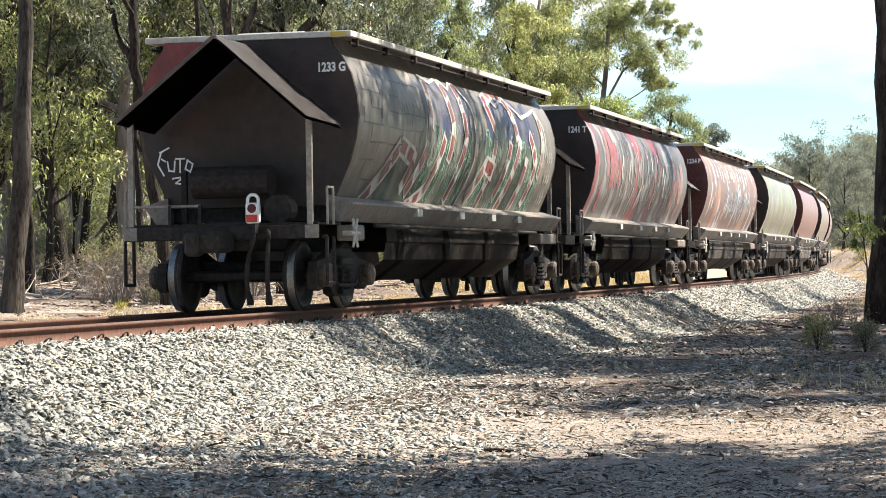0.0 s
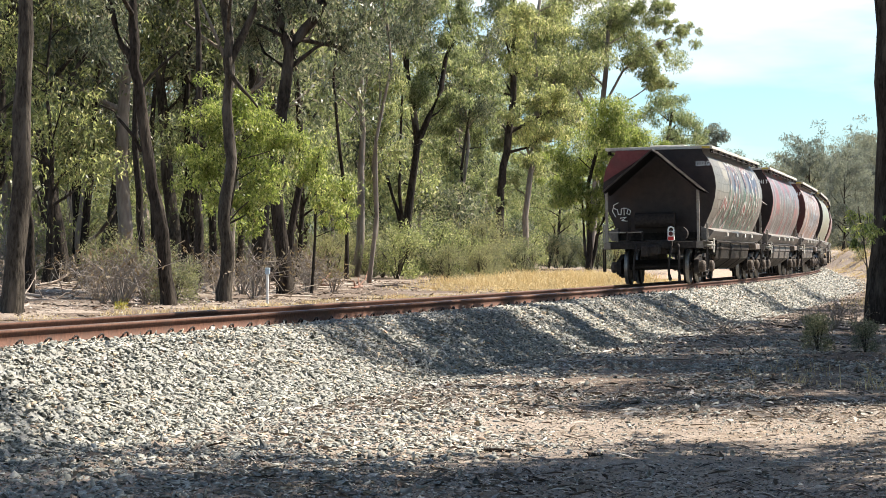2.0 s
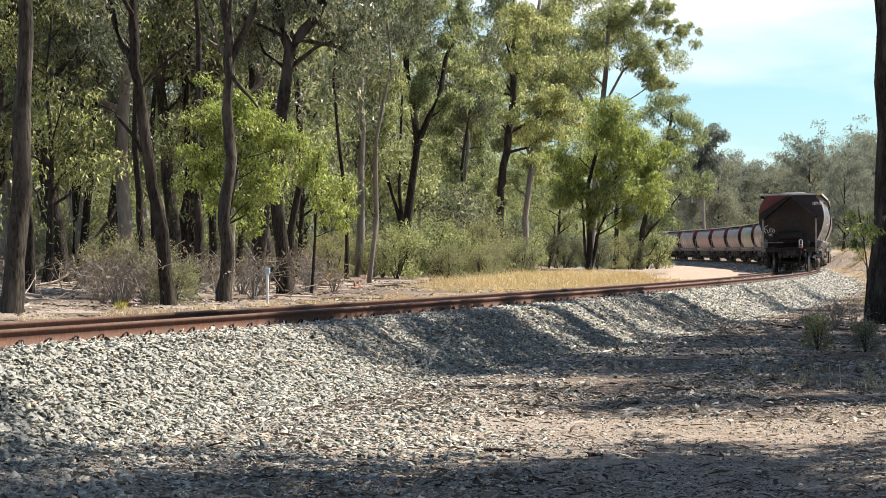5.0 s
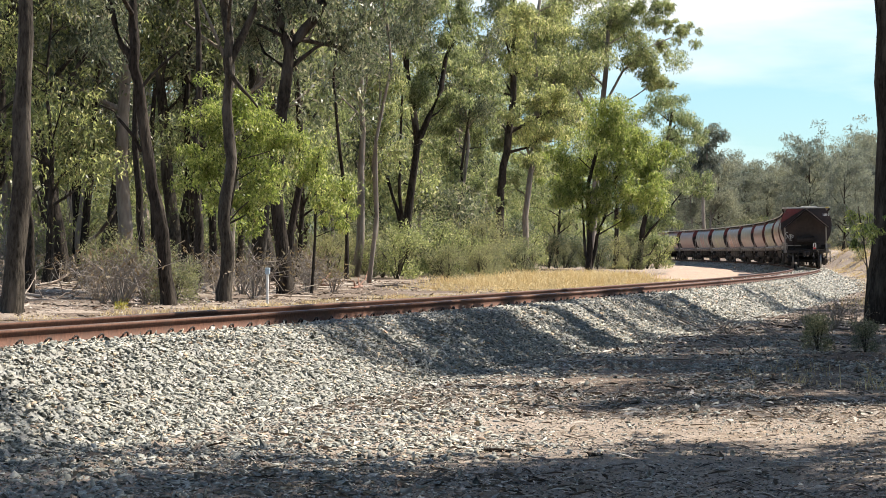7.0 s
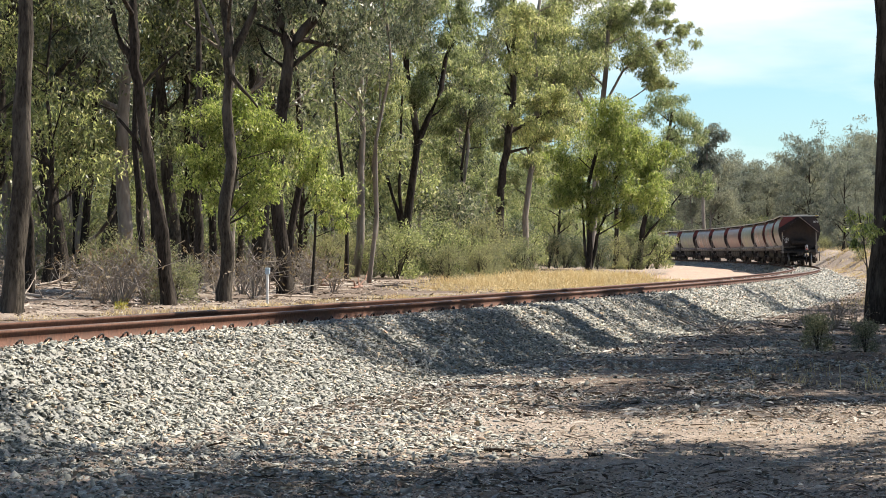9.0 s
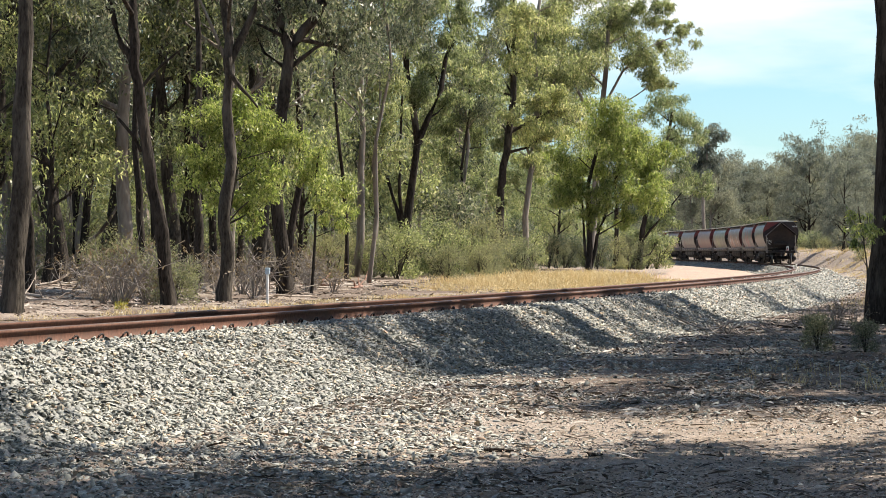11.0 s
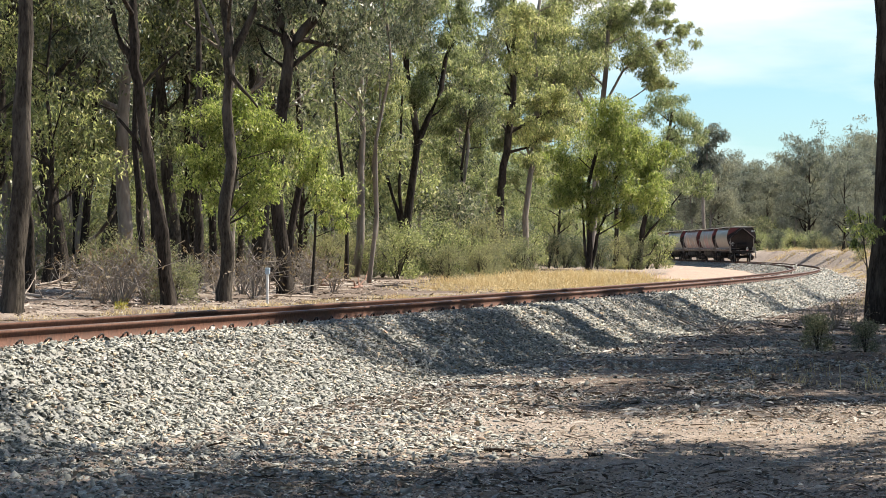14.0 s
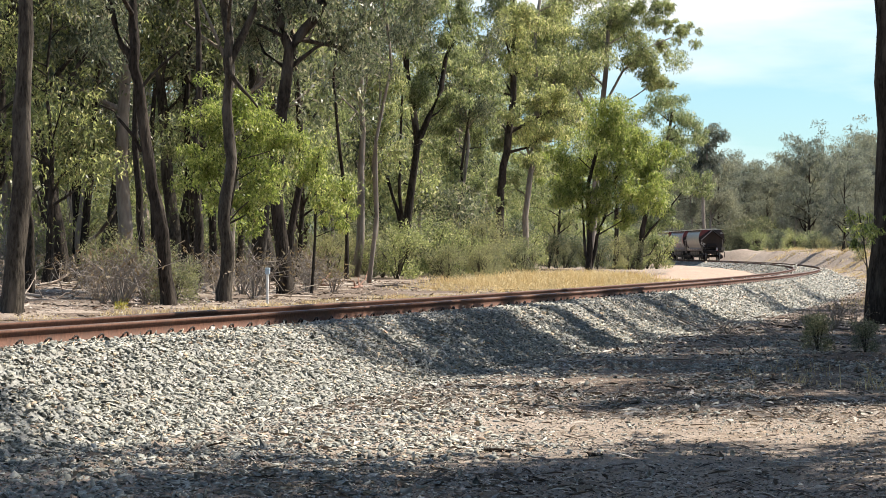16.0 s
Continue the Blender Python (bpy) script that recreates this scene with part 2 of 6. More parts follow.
def pipe(bm, pts, r, n=8):
    for a, b in zip(pts, pts[1:]):
        cyl(bm, a, b, r, n=n)
    return bm


def tube(V, F, pts, rad, n=7):
    """Adds a tapered tube through pts to the lists V and F."""
    base = len(V)
    pts = [Vector(p) for p in pts]
    for i, p in enumerate(pts):
        d = (pts[min(i + 1, len(pts) - 1)] - pts[max(i - 1, 0)]).normalized()
        u = d.orthogonal().normalized() if abs(d.z) < 0.95 else Vector((1, 0, 0)).cross(d).normalized()
        w = d.cross(u)
        for k in range(n):
            t = 2 * math.pi * k / n
            V.append(p + (u * math.cos(t) + w * math.sin(t)) * rad[i] * (1 + 0.1 * math.sin(3 * t + i)))
    for i in range(len(pts) - 1):
        for k in range(n):
            a, b = base + i * n + k, base + i * n + (k + 1) % n
            F.append((a, b, b + n, a + n))
    F.append(tuple(base + (len(pts) - 1) * n + k for k in range(n)))


# ---- ground, ballast, track ----


def axis(parts):
    v = [parts[0][0]]
    for lo, hi, st in parts:
        v += list(np.arange(lo + st, hi + st * 0.5, st))
    return np.array(v)


def build_ground():
    xs = axis([(-2600, -600, 200), (-600, -100, 40), (-100, -24, 4), (-24, -10, 1), (-10, 12, 0.35), (12, 40, 1), (40, 100, 4), (100, 600, 40), (600, 2600, 200)])
    ys = axis([(-600, -100, 50), (-100, 0, 10), (0, 14, 1), (14, 70, 0.35), (70, 200, 1), (200, 420, 4), (420, 1000, 40), (1000, 4000, 200)])
    X, Y = np.meshgrid(xs, ys)
    Z = height(X, Y)
    V = np.stack([X.ravel(), Y.ravel(), Z.ravel()], 1)
    nx, ny = len(xs), len(ys)
    i, j = np.meshgrid(np.arange(nx - 1), np.arange(ny - 1))
    a = (j * nx + i).ravel()
    F = np.stack([a, a + 1, a + 1 + nx, a + nx], 1)
    ob = raw("ground", V, F, M["ground"], shade=True)
    tagged(ob, "dry forest floor of pinkish earth, bark and leaf litter", "ground", kind="structure")


def sweep(profile, s0, s1, step, name, material, parent=None, flat=True):
    ss = np.arange(s0, s1 + 0.01, step)
    V = [beside(s, e, z) for s in ss for e, z in profile]
    n = len(profile)
    a = np.array([i * n + k for i in range(len(ss) - 1) for k in range(n - 1 + (0 if flat else 1))])
    k = a % n
    row = a - k
    k2 = (k + 1) % n
    F = np.stack([row + k, row + k2, row + n + k2, row + n + k], 1)
    return raw(name, np.array(V), F, material, parent)


def build_track():
    bed = sweep([(-2.5, -0.85), (-1.9, -0.52), (-1.4, -0.195), (-0.9, -0.163), (0.9, -0.163), (1.4, -0.195), (1.95, -0.49), (2.75, -0.9)], -40, 520, 2.0, "ballast_bed", M["ballast"])
    tagged(bed, "raised bed of crushed grey ballast stone under the track", "ballast", kind="structure")
    track = tagged(new("railway_track"), "single curved railway track with rusted steel rails on sleepers", "railway track", kind="structure")
    for side in (-1, 1):
        c = side * 0.7535
        prof = [(-0.07, -0.165), (0.07, -0.165), (0.07, -0.152), (0.012, -0.13), (0.01, -0.045), (0.036, -0.032), (0.036, -0.006), (-0.036, -0.006), (-0.036, -0.032), (-0.01, -0.045), (-0.012, -0.13), (-0.07, -0.152)]
        rail = sweep([(c + e, z) for e, z in prof], -40, 520, 1.0, "rail", M["rail_side"], track, flat=False)
        head = sweep([(c - 0.036, -0.0055), (c - 0.028, 0.0), (c + 0.028, 0.0), (c + 0.036, -0.0055)], -40, 520, 1.0, "rail_head", M["rail_head"], rail)
        head["label"] = "worn shiny running surface"
    V, F = [], []
    ss, es = np.arange(92, 262, 2.0), np.array([-10.5, -9, -7, -5, -3.6, -2.4])
    for s in ss:
        fade = 0.5 + 0.5 * math.sin(s * 0.11) * math.sin(s * 0.37)
        for e in es:
            x, y, _ = beside(s, e * (1 - 0.12 * fade) if e < -6 else e, 0)
            V.append((x, y, hgt(x, y) + (0.03 if -10 < e < -3 else -0.05)))
    n = len(es)
    for i in range(len(ss) - 1):
        for k in range(n - 1):
            F.append((i * n + k, i * n + k + 1, (i + 1) * n + k + 1, (i + 1) * n + k))
    tagged(raw("bare_earth", V, F, M["dirt"], shade=True), "bare pinkish earth clearing beside the track", "bare earth", kind="structure")
    V, F = [], []
    ss, es = np.arange(-30, 150, 2.5), np.array([-60, -45, -34, -26, -20, -15, -11, -8, -6, -4.4, -3.6])
    for s in ss:
        for e in es:
            x, y, _ = beside(s, e + (0.8 * math.sin(s * 0.21) + 0.5 * math.sin(s * 0.57) - (max(0.0, s - 60) * 0.075 if e > -12 else 0) if e > -30 else 0), 0)
            V.append((x, y, hgt(x, y) + (0.02 if -50 < e < -3.7 else -0.06)))
    n = len(es)
    for i in range(len(ss) - 1):
        for k in range(n - 1):
            F.append((i * n + k, i * n + k + 1, (i + 1) * n + k + 1, (i + 1) * n + k))
    m0 = len(V)
    ss, es = np.arange(-3, 80, 1.0), np.array([2.3, 2.9, 3.6, 4.6, 5.8, 7.2, 9, 11, 14])
    for i, s in enumerate(ss):
        end = s == ss[0] or s == ss[-1]
        for e in es:
            x, y, _ = beside(s + (0.9 * math.sin(e * 1.3) if i == 0 else 0.0), e + 0.35 * math.sin(s * 0.7) + 0.25 * math.sin(s * 1.9 + e), 0)
            V.append((x, y, hgt(x, y) + (-0.05 if end or e == 2.3 or e == 14 else 0.012)))
    n = len(es)
    for i in range(len(ss) - 1):
        for k in range(n - 1):
            F.append((m0 + i * n + k, m0 + i * n + k + 1, m0 + (i + 1) * n + k + 1, m0 + (i + 1) * n + k))
    tagged(raw("forest_litter", V, F, M["litter_floor"], shade=True), "shaded forest floor deep in brown leaf and bark litter", "leaf litter", kind="structure")
    sl = bpy.data.meshes.new("sleeper")
    bm = bmesh.new()
    box(bm, -1.22, 1.22, -0.11, 0.11, -0.3, -0.168, 0.02)
    bm.to_mesh(sl)
    bm.free()
    sl.materials.append(M["sleeper"])
    cl = bpy.data.meshes.new("rail_clip")
    bm = bmesh.new()
    pts = [(0.0, -0.075, -0.15)] + [(0.012 + 0.02 * math.sin(t), -0.075 * math.cos(t), -0.15 + 0.052 * math.sin(t)) for t in np.linspace(0.15, math.pi - 0.15, 7)] + [(0.0, 0.075, -0.15)]
    pipe(bm, pts, 0.011, 5)
    box(bm, -0.012, 0.04, -0.05, 0.05, -0.166, -0.148)
    bm.to_mesh(cl)
    bm.free()
    cl.materials.append(M["clip"])
    rest_v, rest_f = [], []
    for k in range(-40, 460):
        s = k * 0.628
        x, y = on_line(s)
        m = Matrix.Translation((x, y, 0)) @ Matrix.Rotation(-heading(s), 4, "Z") @ Matrix.Rotation(-CANT, 4, "Y")
        if k < 170:
            ob = new("sleeper", sl)
            ob.parent = track
            ob.matrix_basis = m
            for e in (0.7535 + 0.075, -0.7535 + 0.075):
                ob = new("rail_clip", cl)
                ob.parent = track
                ob.matrix_basis = m @ Matrix.Translation((e, 0, 0))
        else:
            b = len(rest_v)
            rest_v += [m @ Vector(c) for c in [(-1.2, -0.1, -0.3), (1.2, -0.1, -0.3), (1.2, 0.1, -0.3), (-1.2, 0.1, -0.3), (-1.2, -0.1, -0.17), (1.2, -0.1, -0.17), (1.2, 0.1, -0.17), (-1.2, 0.1, -0.17)]]
            rest_f += [(b + 4, b + 5, b + 6, b + 7), (b, b + 1, b + 5, b + 4), (b + 1, b + 2, b + 6, b + 5), (b + 3, b, b + 4, b + 7), (b + 2, b + 3, b + 7, b + 6)]
    tagged(raw("sleeper_row", rest_v, rest_f, M["sleeper"], track), kind="stuff")


build_ground()
build_track()

# ---- wagons ----
M["roof_rim"] = surface("chalky_roof_paint", (0.42, 0.4, 0.35), (0.62, 0.59, 0.53), (0.3, 0.25, 0.2), 18, 1.2, 0.6, 0.0, 0.05, stain_at=(0.55, 0.75))
M["end_dark"] = surface("sooty_brown_steel", (0.028, 0.021, 0.02), (0.046, 0.035, 0.032), (0.065, 0.043, 0.038), 6, 0.9, 0.55, 0.1, 0.05)
M["end_red"] = surface("faded_maroon_paint", (0.16, 0.035, 0.035), (0.22, 0.06, 0.055), (0.11, 0.045, 0.04), 8, 1.1, 0.55, 0.0, 0.05)
M["hood"] = surface("weathered_hood_steel", (0.13, 0.112, 0.106), (0.2, 0.178, 0.168), (0.23, 0.205, 0.19), 10, 1.0, 0.5, 0.2, 0.05)
M["sill"] = surface("dusty_sill_paint", (0.16, 0.138, 0.12), (0.3, 0.268, 0.235), (0.09, 0.072, 0.06), 14, 0.9, 0.5, 0.1, 0.1)
M["under"] = surface("grimy_underframe", (0.014, 0.011, 0.010), (0.042, 0.034, 0.03), (0.085, 0.07, 0.06), 16, 1.3, 0.8, 0.1, 0.2, stain_at=(0.58, 0.82))
M["hopper"] = surface("dusty_hopper_steel", (0.11, 0.092, 0.078), (0.21, 0.18, 0.155), (0.07, 0.056, 0.047), 9, 0.8, 0.7, 0.1, 0.1)
M["wheel"] = surface("greasy_wheel_steel", (0.02, 0.016, 0.014), (0.05, 0.04, 0.035), None, 12, 1, 0.6, 0.5, 0.1)
M["tread"] = surface("polished_tread", (0.2, 0.19, 0.18), (0.32, 0.3, 0.28), None, 30, 1, 0.42, 1.0, 0.02)
M["axle"] = surface("dusty_axle_cover", (0.06, 0.045, 0.035), (0.14, 0.11, 0.09), None, 20, 2, 0.75, 0.1, 0.1)
M["post"] = surface("grey_post_paint", (0.2, 0.18, 0.155), (0.33, 0.3, 0.26), (0.14, 0.09, 0.07), 20, 2, 0.6, 0.0, 0.1)
M["white"] = surface("white_paint", (0.7, 0.7, 0.68), (0.8, 0.8, 0.78), None, 20, 2, 0.5, 0.0, 0.0)
M["yellow"] = surface("yellow_marker", (0.5, 0.36, 0.06), (0.6, 0.45, 0.1), None, 20, 2, 0.5, 0.0, 0.0)
M["red"] = surface("red_marker", (0.45, 0.03, 0.03), (0.55, 0.05, 0.04), None, 20, 2, 0.45, 0.0, 0.0)

# near-black coat that stands in for the shade under the wagon hood
M["hood_shade"] = surface("hood_shade_black", (0.01, 0.008, 0.008), (0.022, 0.018, 0.017), None, 6, 1, 0.8, 0.0, 0.05)
M["lens"] = surface("dark_red_lens", (0.05, 0.008, 0.008), (0.09, 0.012, 0.012), None, 20, 2, 0.45, 0.0, 0.0, spec=0.3)

LEN = 11.97
BODY = [(1.07, 1.30), (1.17, 1.52), (1.32, 1.85), (1.405, 2.15), (1.44, 2.42), (1.42, 2.68), (1.35, 2.95), (1.24, 3.16), (1.12, 3.30), (1.09, 3.40)]
PITCH = 15.62


def body_at(v):
    """Half width and height at v from 0 (bottom) to 1 (top) of the bowed side."""
    k = min(int(v * (len(BODY) - 1)), len(BODY) - 2)
    f = v * (len(BODY) - 1) - k
    a, b = BODY[k], BODY[k + 1]
    return a[0] + (b[0] - a[0]) * f, a[1] + (b[1] - a[1]) * f


def side_paint(name, base, light, stain, accents=()):
    m, n, l, p = nodes_of(name)
    tc = n.new("ShaderNodeTexCoord")
    mp = n.new("ShaderNodeMapping")
    mp.inputs["Scale"].default_value = (1, 1, 0.22)
    l.new(tc.outputs["Object"], mp.inputs["Vector"])
    streak = noise_node(n, l, mp.outputs["Vector"], 5.0, 6.0)
    col = ramp_node(n, l, streak, [(0.32, base), (0.68, light)])
    blot = noise_node(n, l, tc.outputs["Object"], 0.9, 5.0)
    col = mix_node(n, l, ramp_node(n, l, blot, [(0.5, (0, 0, 0)), (0.62, (1, 1, 1))]), col, stain)
    for k, (c, sc, lo, hi) in enumerate(accents):
        mp2 = n.new("ShaderNodeMapping")
        mp2.inputs["Location"].default_value = (0, 7.3 * k + 3.1, 1.7 * k)
        mp2.inputs["Scale"].default_value = (0.4, 1.5, 0.6)
        l.new(tc.outputs["Object"], mp2.inputs["Vector"])
        t = noise_node(n, l, mp2.outputs["Vector"], sc, 2.0, 0.4)
        col = mix_node(n, l, ramp_node(n, l, t, [(lo, (0, 0, 0)), (hi, (1, 1, 1))]), col, c)
    l.new(col, p.inputs["Base Color"])
    p.inputs["Roughness"].default_value, p.inputs["Metallic"].default_value = 0.42, 0.15
    return m


SIDES = [
    side_paint("grey_side_paint", (0.13, 0.118, 0.103), (0.26, 0.235, 0.2), (0.19, 0.17, 0.145)),
    side_paint("streaked_grey_side", (0.09, 0.08, 0.078), (0.2, 0.175, 0.168), (0.15, 0.13, 0.125), [((0.3, 0.07, 0.08), 0.45, 0.55, 0.6), ((0.3, 0.29, 0.29), 1.6, 0.57, 0.62)]),
    side_paint("tagged_maroon_side", (0.17, 0.105, 0.09), (0.26, 0.17, 0.145), (0.22, 0.15, 0.13), [((0.42, 0.22, 0.14), 0.7, 0.55, 0.6), ((0.5, 0.5, 0.55), 1.5, 0.62, 0.65)]),
    side_paint("tagged_olive_side", (0.17, 0.155, 0.125), (0.28, 0.26, 0.21), (0.23, 0.225, 0.14), [((0.29, 0.31, 0.14), 0.8, 0.55, 0.6), ((0.34, 0.33, 0.29), 1.8, 0.58, 0.62)]),
    side_paint("plain_maroon_side", (0.2, 0.1, 0.09), (0.32, 0.18, 0.16), (0.26, 0.17, 0.15)),
    side_paint("faded_brown_side", (0.2, 0.155, 0.13), (0.33, 0.275, 0.235), (0.25, 0.17, 0.145)),
]


def loft(bm, rings):
    rows = [[bm.verts.new(c) for c in r] for r in rings]
    for a, b in zip(rows, rows[1:]):
        for k in range(len(a) - 1):
            bm.faces.new((a[k], a[k + 1], b[k + 1], b[k]))
    return rows


def build_side(sign, wagon):
    bm = bmesh.new()
    fine = [body_at(v) for v in np.linspace(0, 1, 19)]
    rings = []
    ys = np.linspace(0.05, LEN - 0.05, 13)
    for y in ys:
        rings.append([(sign * hw, y, z) for hw, z in fine])
    loft(bm, rings if sign > 0 else rings[::-1])
    for f in bm.faces:
        f.smooth = True
    ob = part("side_panel", bm, SIDES[0], wagon, "bowed grey steel side covered in faded graffiti")
    return ob


def build_end(y, wagon, flip):
    """The end wall, dark below and maroon at the upper corner."""
    bm = bmesh.new()
    fine = [body_at(v) for v in np.linspace(0, 1, 19)]
    slope = 1 if flip else -1
    outline = [(hw, y, z) for hw, z in fine] + [(-hw, y, z) for hw, z in fine[::-1]]
    vs = [bm.verts.new(c) for c in outline]
    f = bm.faces.new(vs if not flip else vs[::-1])
    r = bmesh.ops.extrude_face_region(bm, geom=[f])
    for v in r["geom"]:
        if isinstance(v, bmesh.types.BMVert):
            v.co.y += 0.06 * slope * -1
    bmesh.ops.recalc_face_normals(bm, faces=bm.faces)
    return part("end_wall", bm, M["end_dark"], wagon, "sooty dark brown end wall")


def build_bogie(y, wagon):
    bog = part("bogie", box(bmesh.new(), -0.95, 0.95, y - 0.16, y + 0.16, 0.36, 0.62, 0.03), M["under"], wagon, "grimy cast steel bogie")
    for sx in (-1, 1):
        bm = bmesh.new()
        x0, x1 = sorted((sx * 0.92, sx * 1.04))
        prof = [(-1.1, 0.27), (-1.12, 0.42), (-1.06, 0.6), (-0.74, 0.64), (-0.34, 0.76), (0.34, 0.76), (0.74, 0.64), (1.06, 0.6), (1.12, 0.42), (1.1, 0.27), (0.98, 0.24), (0.72, 0.3), (0.62, 0.4), (0.44, 0.2), (0.3, 0.16), (-0.3, 0.16), (-0.44, 0.2), (-0.62, 0.4), (-0.72, 0.3), (-0.98, 0.24)]
        vs = [[bm.verts.new((x, y + a, z)) for a, z in prof] for x in (x0, x1)]
        bm.faces.new(vs[0][::-1])
        bm.faces.new(vs[1])
        for k in range(len(prof)):
            k2 = (k + 1) % len(prof)
            bm.faces.new((vs[0][k], vs[0][k2], vs[1][k2], vs[1][k]))
        bmesh.ops.recalc_face_normals(bm, faces=bm.faces)
        part("side_frame", bm, M["under"], bog)
        for k in (-0.14, 0.0, 0.14):
            bm = bmesh.new()
            prof = [(0.06 if j % 2 else 0.035, 0.25 + 0.034 * j) for j in range(9)]
            loft(bm, [[(sx * 1.06 + r * math.cos(t), y + k + r * math.sin(t), h) for r, h in prof] for t in np.linspace(0, 2 * math.pi, 8)])
            part("spring", bm, M["under"], bog)
        bm = bmesh.new()
        a, b = sorted((sx * 1.0, sx * 1.12))
        box(bm, a, b, y - 0.24, y + 0.24, 0.19, 0.25, 0.01)
        part("spring_seat", bm, M["under"], bog)
        part("bolster_end", box(bmesh.new(), a, b, y - 0.26, y + 0.26, 0.55, 0.66, 0.02), M["under"], bog)
        bm = pipe(bmesh.new(), [(sx * 1.08, y - 0.5, 0.36), (sx * 1.1, y - 0.36, 0.3), (sx * 1.1, y + 0.36, 0.3), (sx * 1.08, y + 0.5, 0.36)], 0.022, 6)
        part("brake_rod", bm, M["under"], bog)
        for a in (-0.9, 0.9):
            bm = bmesh.new()
            n = 14
            prof = [(1.0, 0.135), (1.08, 0.135), (1.1, 0.15), (1.15, 0.15), (1.18, 0.125), (1.2, 0.07), (1.21, 0.03), (1.21, 0.0)]
            loft(bm, [[(sx * x, y + a + r * math.cos(t), 0.43 + r * math.sin(t)) for x, r in prof] for t in np.linspace(0, 2 * math.pi, n + 1)])
            bmesh.ops.remove_doubles(bm, verts=bm.verts, dist=0.0005)
            bmesh.ops.recalc_face_normals(bm, faces=bm.faces)
            for k in range(3):
                t = 2 * math.pi * k / 3 + 0.5
                cyl(bm, (sx * 1.17, y + a + 0.085 * math.cos(t), 0.43 + 0.085 * math.sin(t)), (sx * 1.2, y + a + 0.085 * math.cos(t), 0.43 + 0.085 * math.sin(t)), 0.016, n=6)
            part("axle_box", bm, M["axle"], bog, "dusty brown axle bearing cover")
    for a in (-0.9, 0.9):
        ax = new("wheelset", None)
        bm = cyl(bmesh.new(), (-1.0, 0, 0), (1.0, 0, 0), 0.075, n=12)
        bpy.data.objects.remove(ax)
        ax = part("wheelset", bm, M["wheel"], wagon)
        ax.location = (0, y + a, 0.43)
        for sx in (-1, 1):
            bm = bmesh.new()
            prof = [(0.69, 0.08), (0.7, 0.14), (0.72, 0.3), (0.69, 0.36), (0.68, 0.455), (0.71, 0.458), (0.73, 0.434)]
            prof2 = [(0.73, 0.434), (0.815, 0.43)]
            prof3 = [(0.815, 0.43), (0.818, 0.36), (0.775, 0.31), (0.765, 0.16), (0.83, 0.12), (0.83, 0.0)]
            n = 22
            for pr in (prof, prof2, prof3):
                loft(bm, [[(sx * x, r * math.cos(2 * math.pi * k / n), r * math.sin(2 * math.pi * k / n)) for x, r in pr] for k in range(n + 1)])
            bmesh.ops.remove_doubles(bm, verts=bm.verts, dist=0.0005)
            bmesh.ops.recalc_face_normals(bm, faces=bm.faces)
            for f in bm.faces:
                f.smooth = True
            w = part("wheel", bm, M["wheel"], ax)
            w.data.materials.append(M["tread"])
            for f in w.data.polygons:
                c = f.center
                if 0.73 < abs(c.x) < 0.816 and math.hypot(c.y, c.z) > 0.42:
                    f.material_index = 1


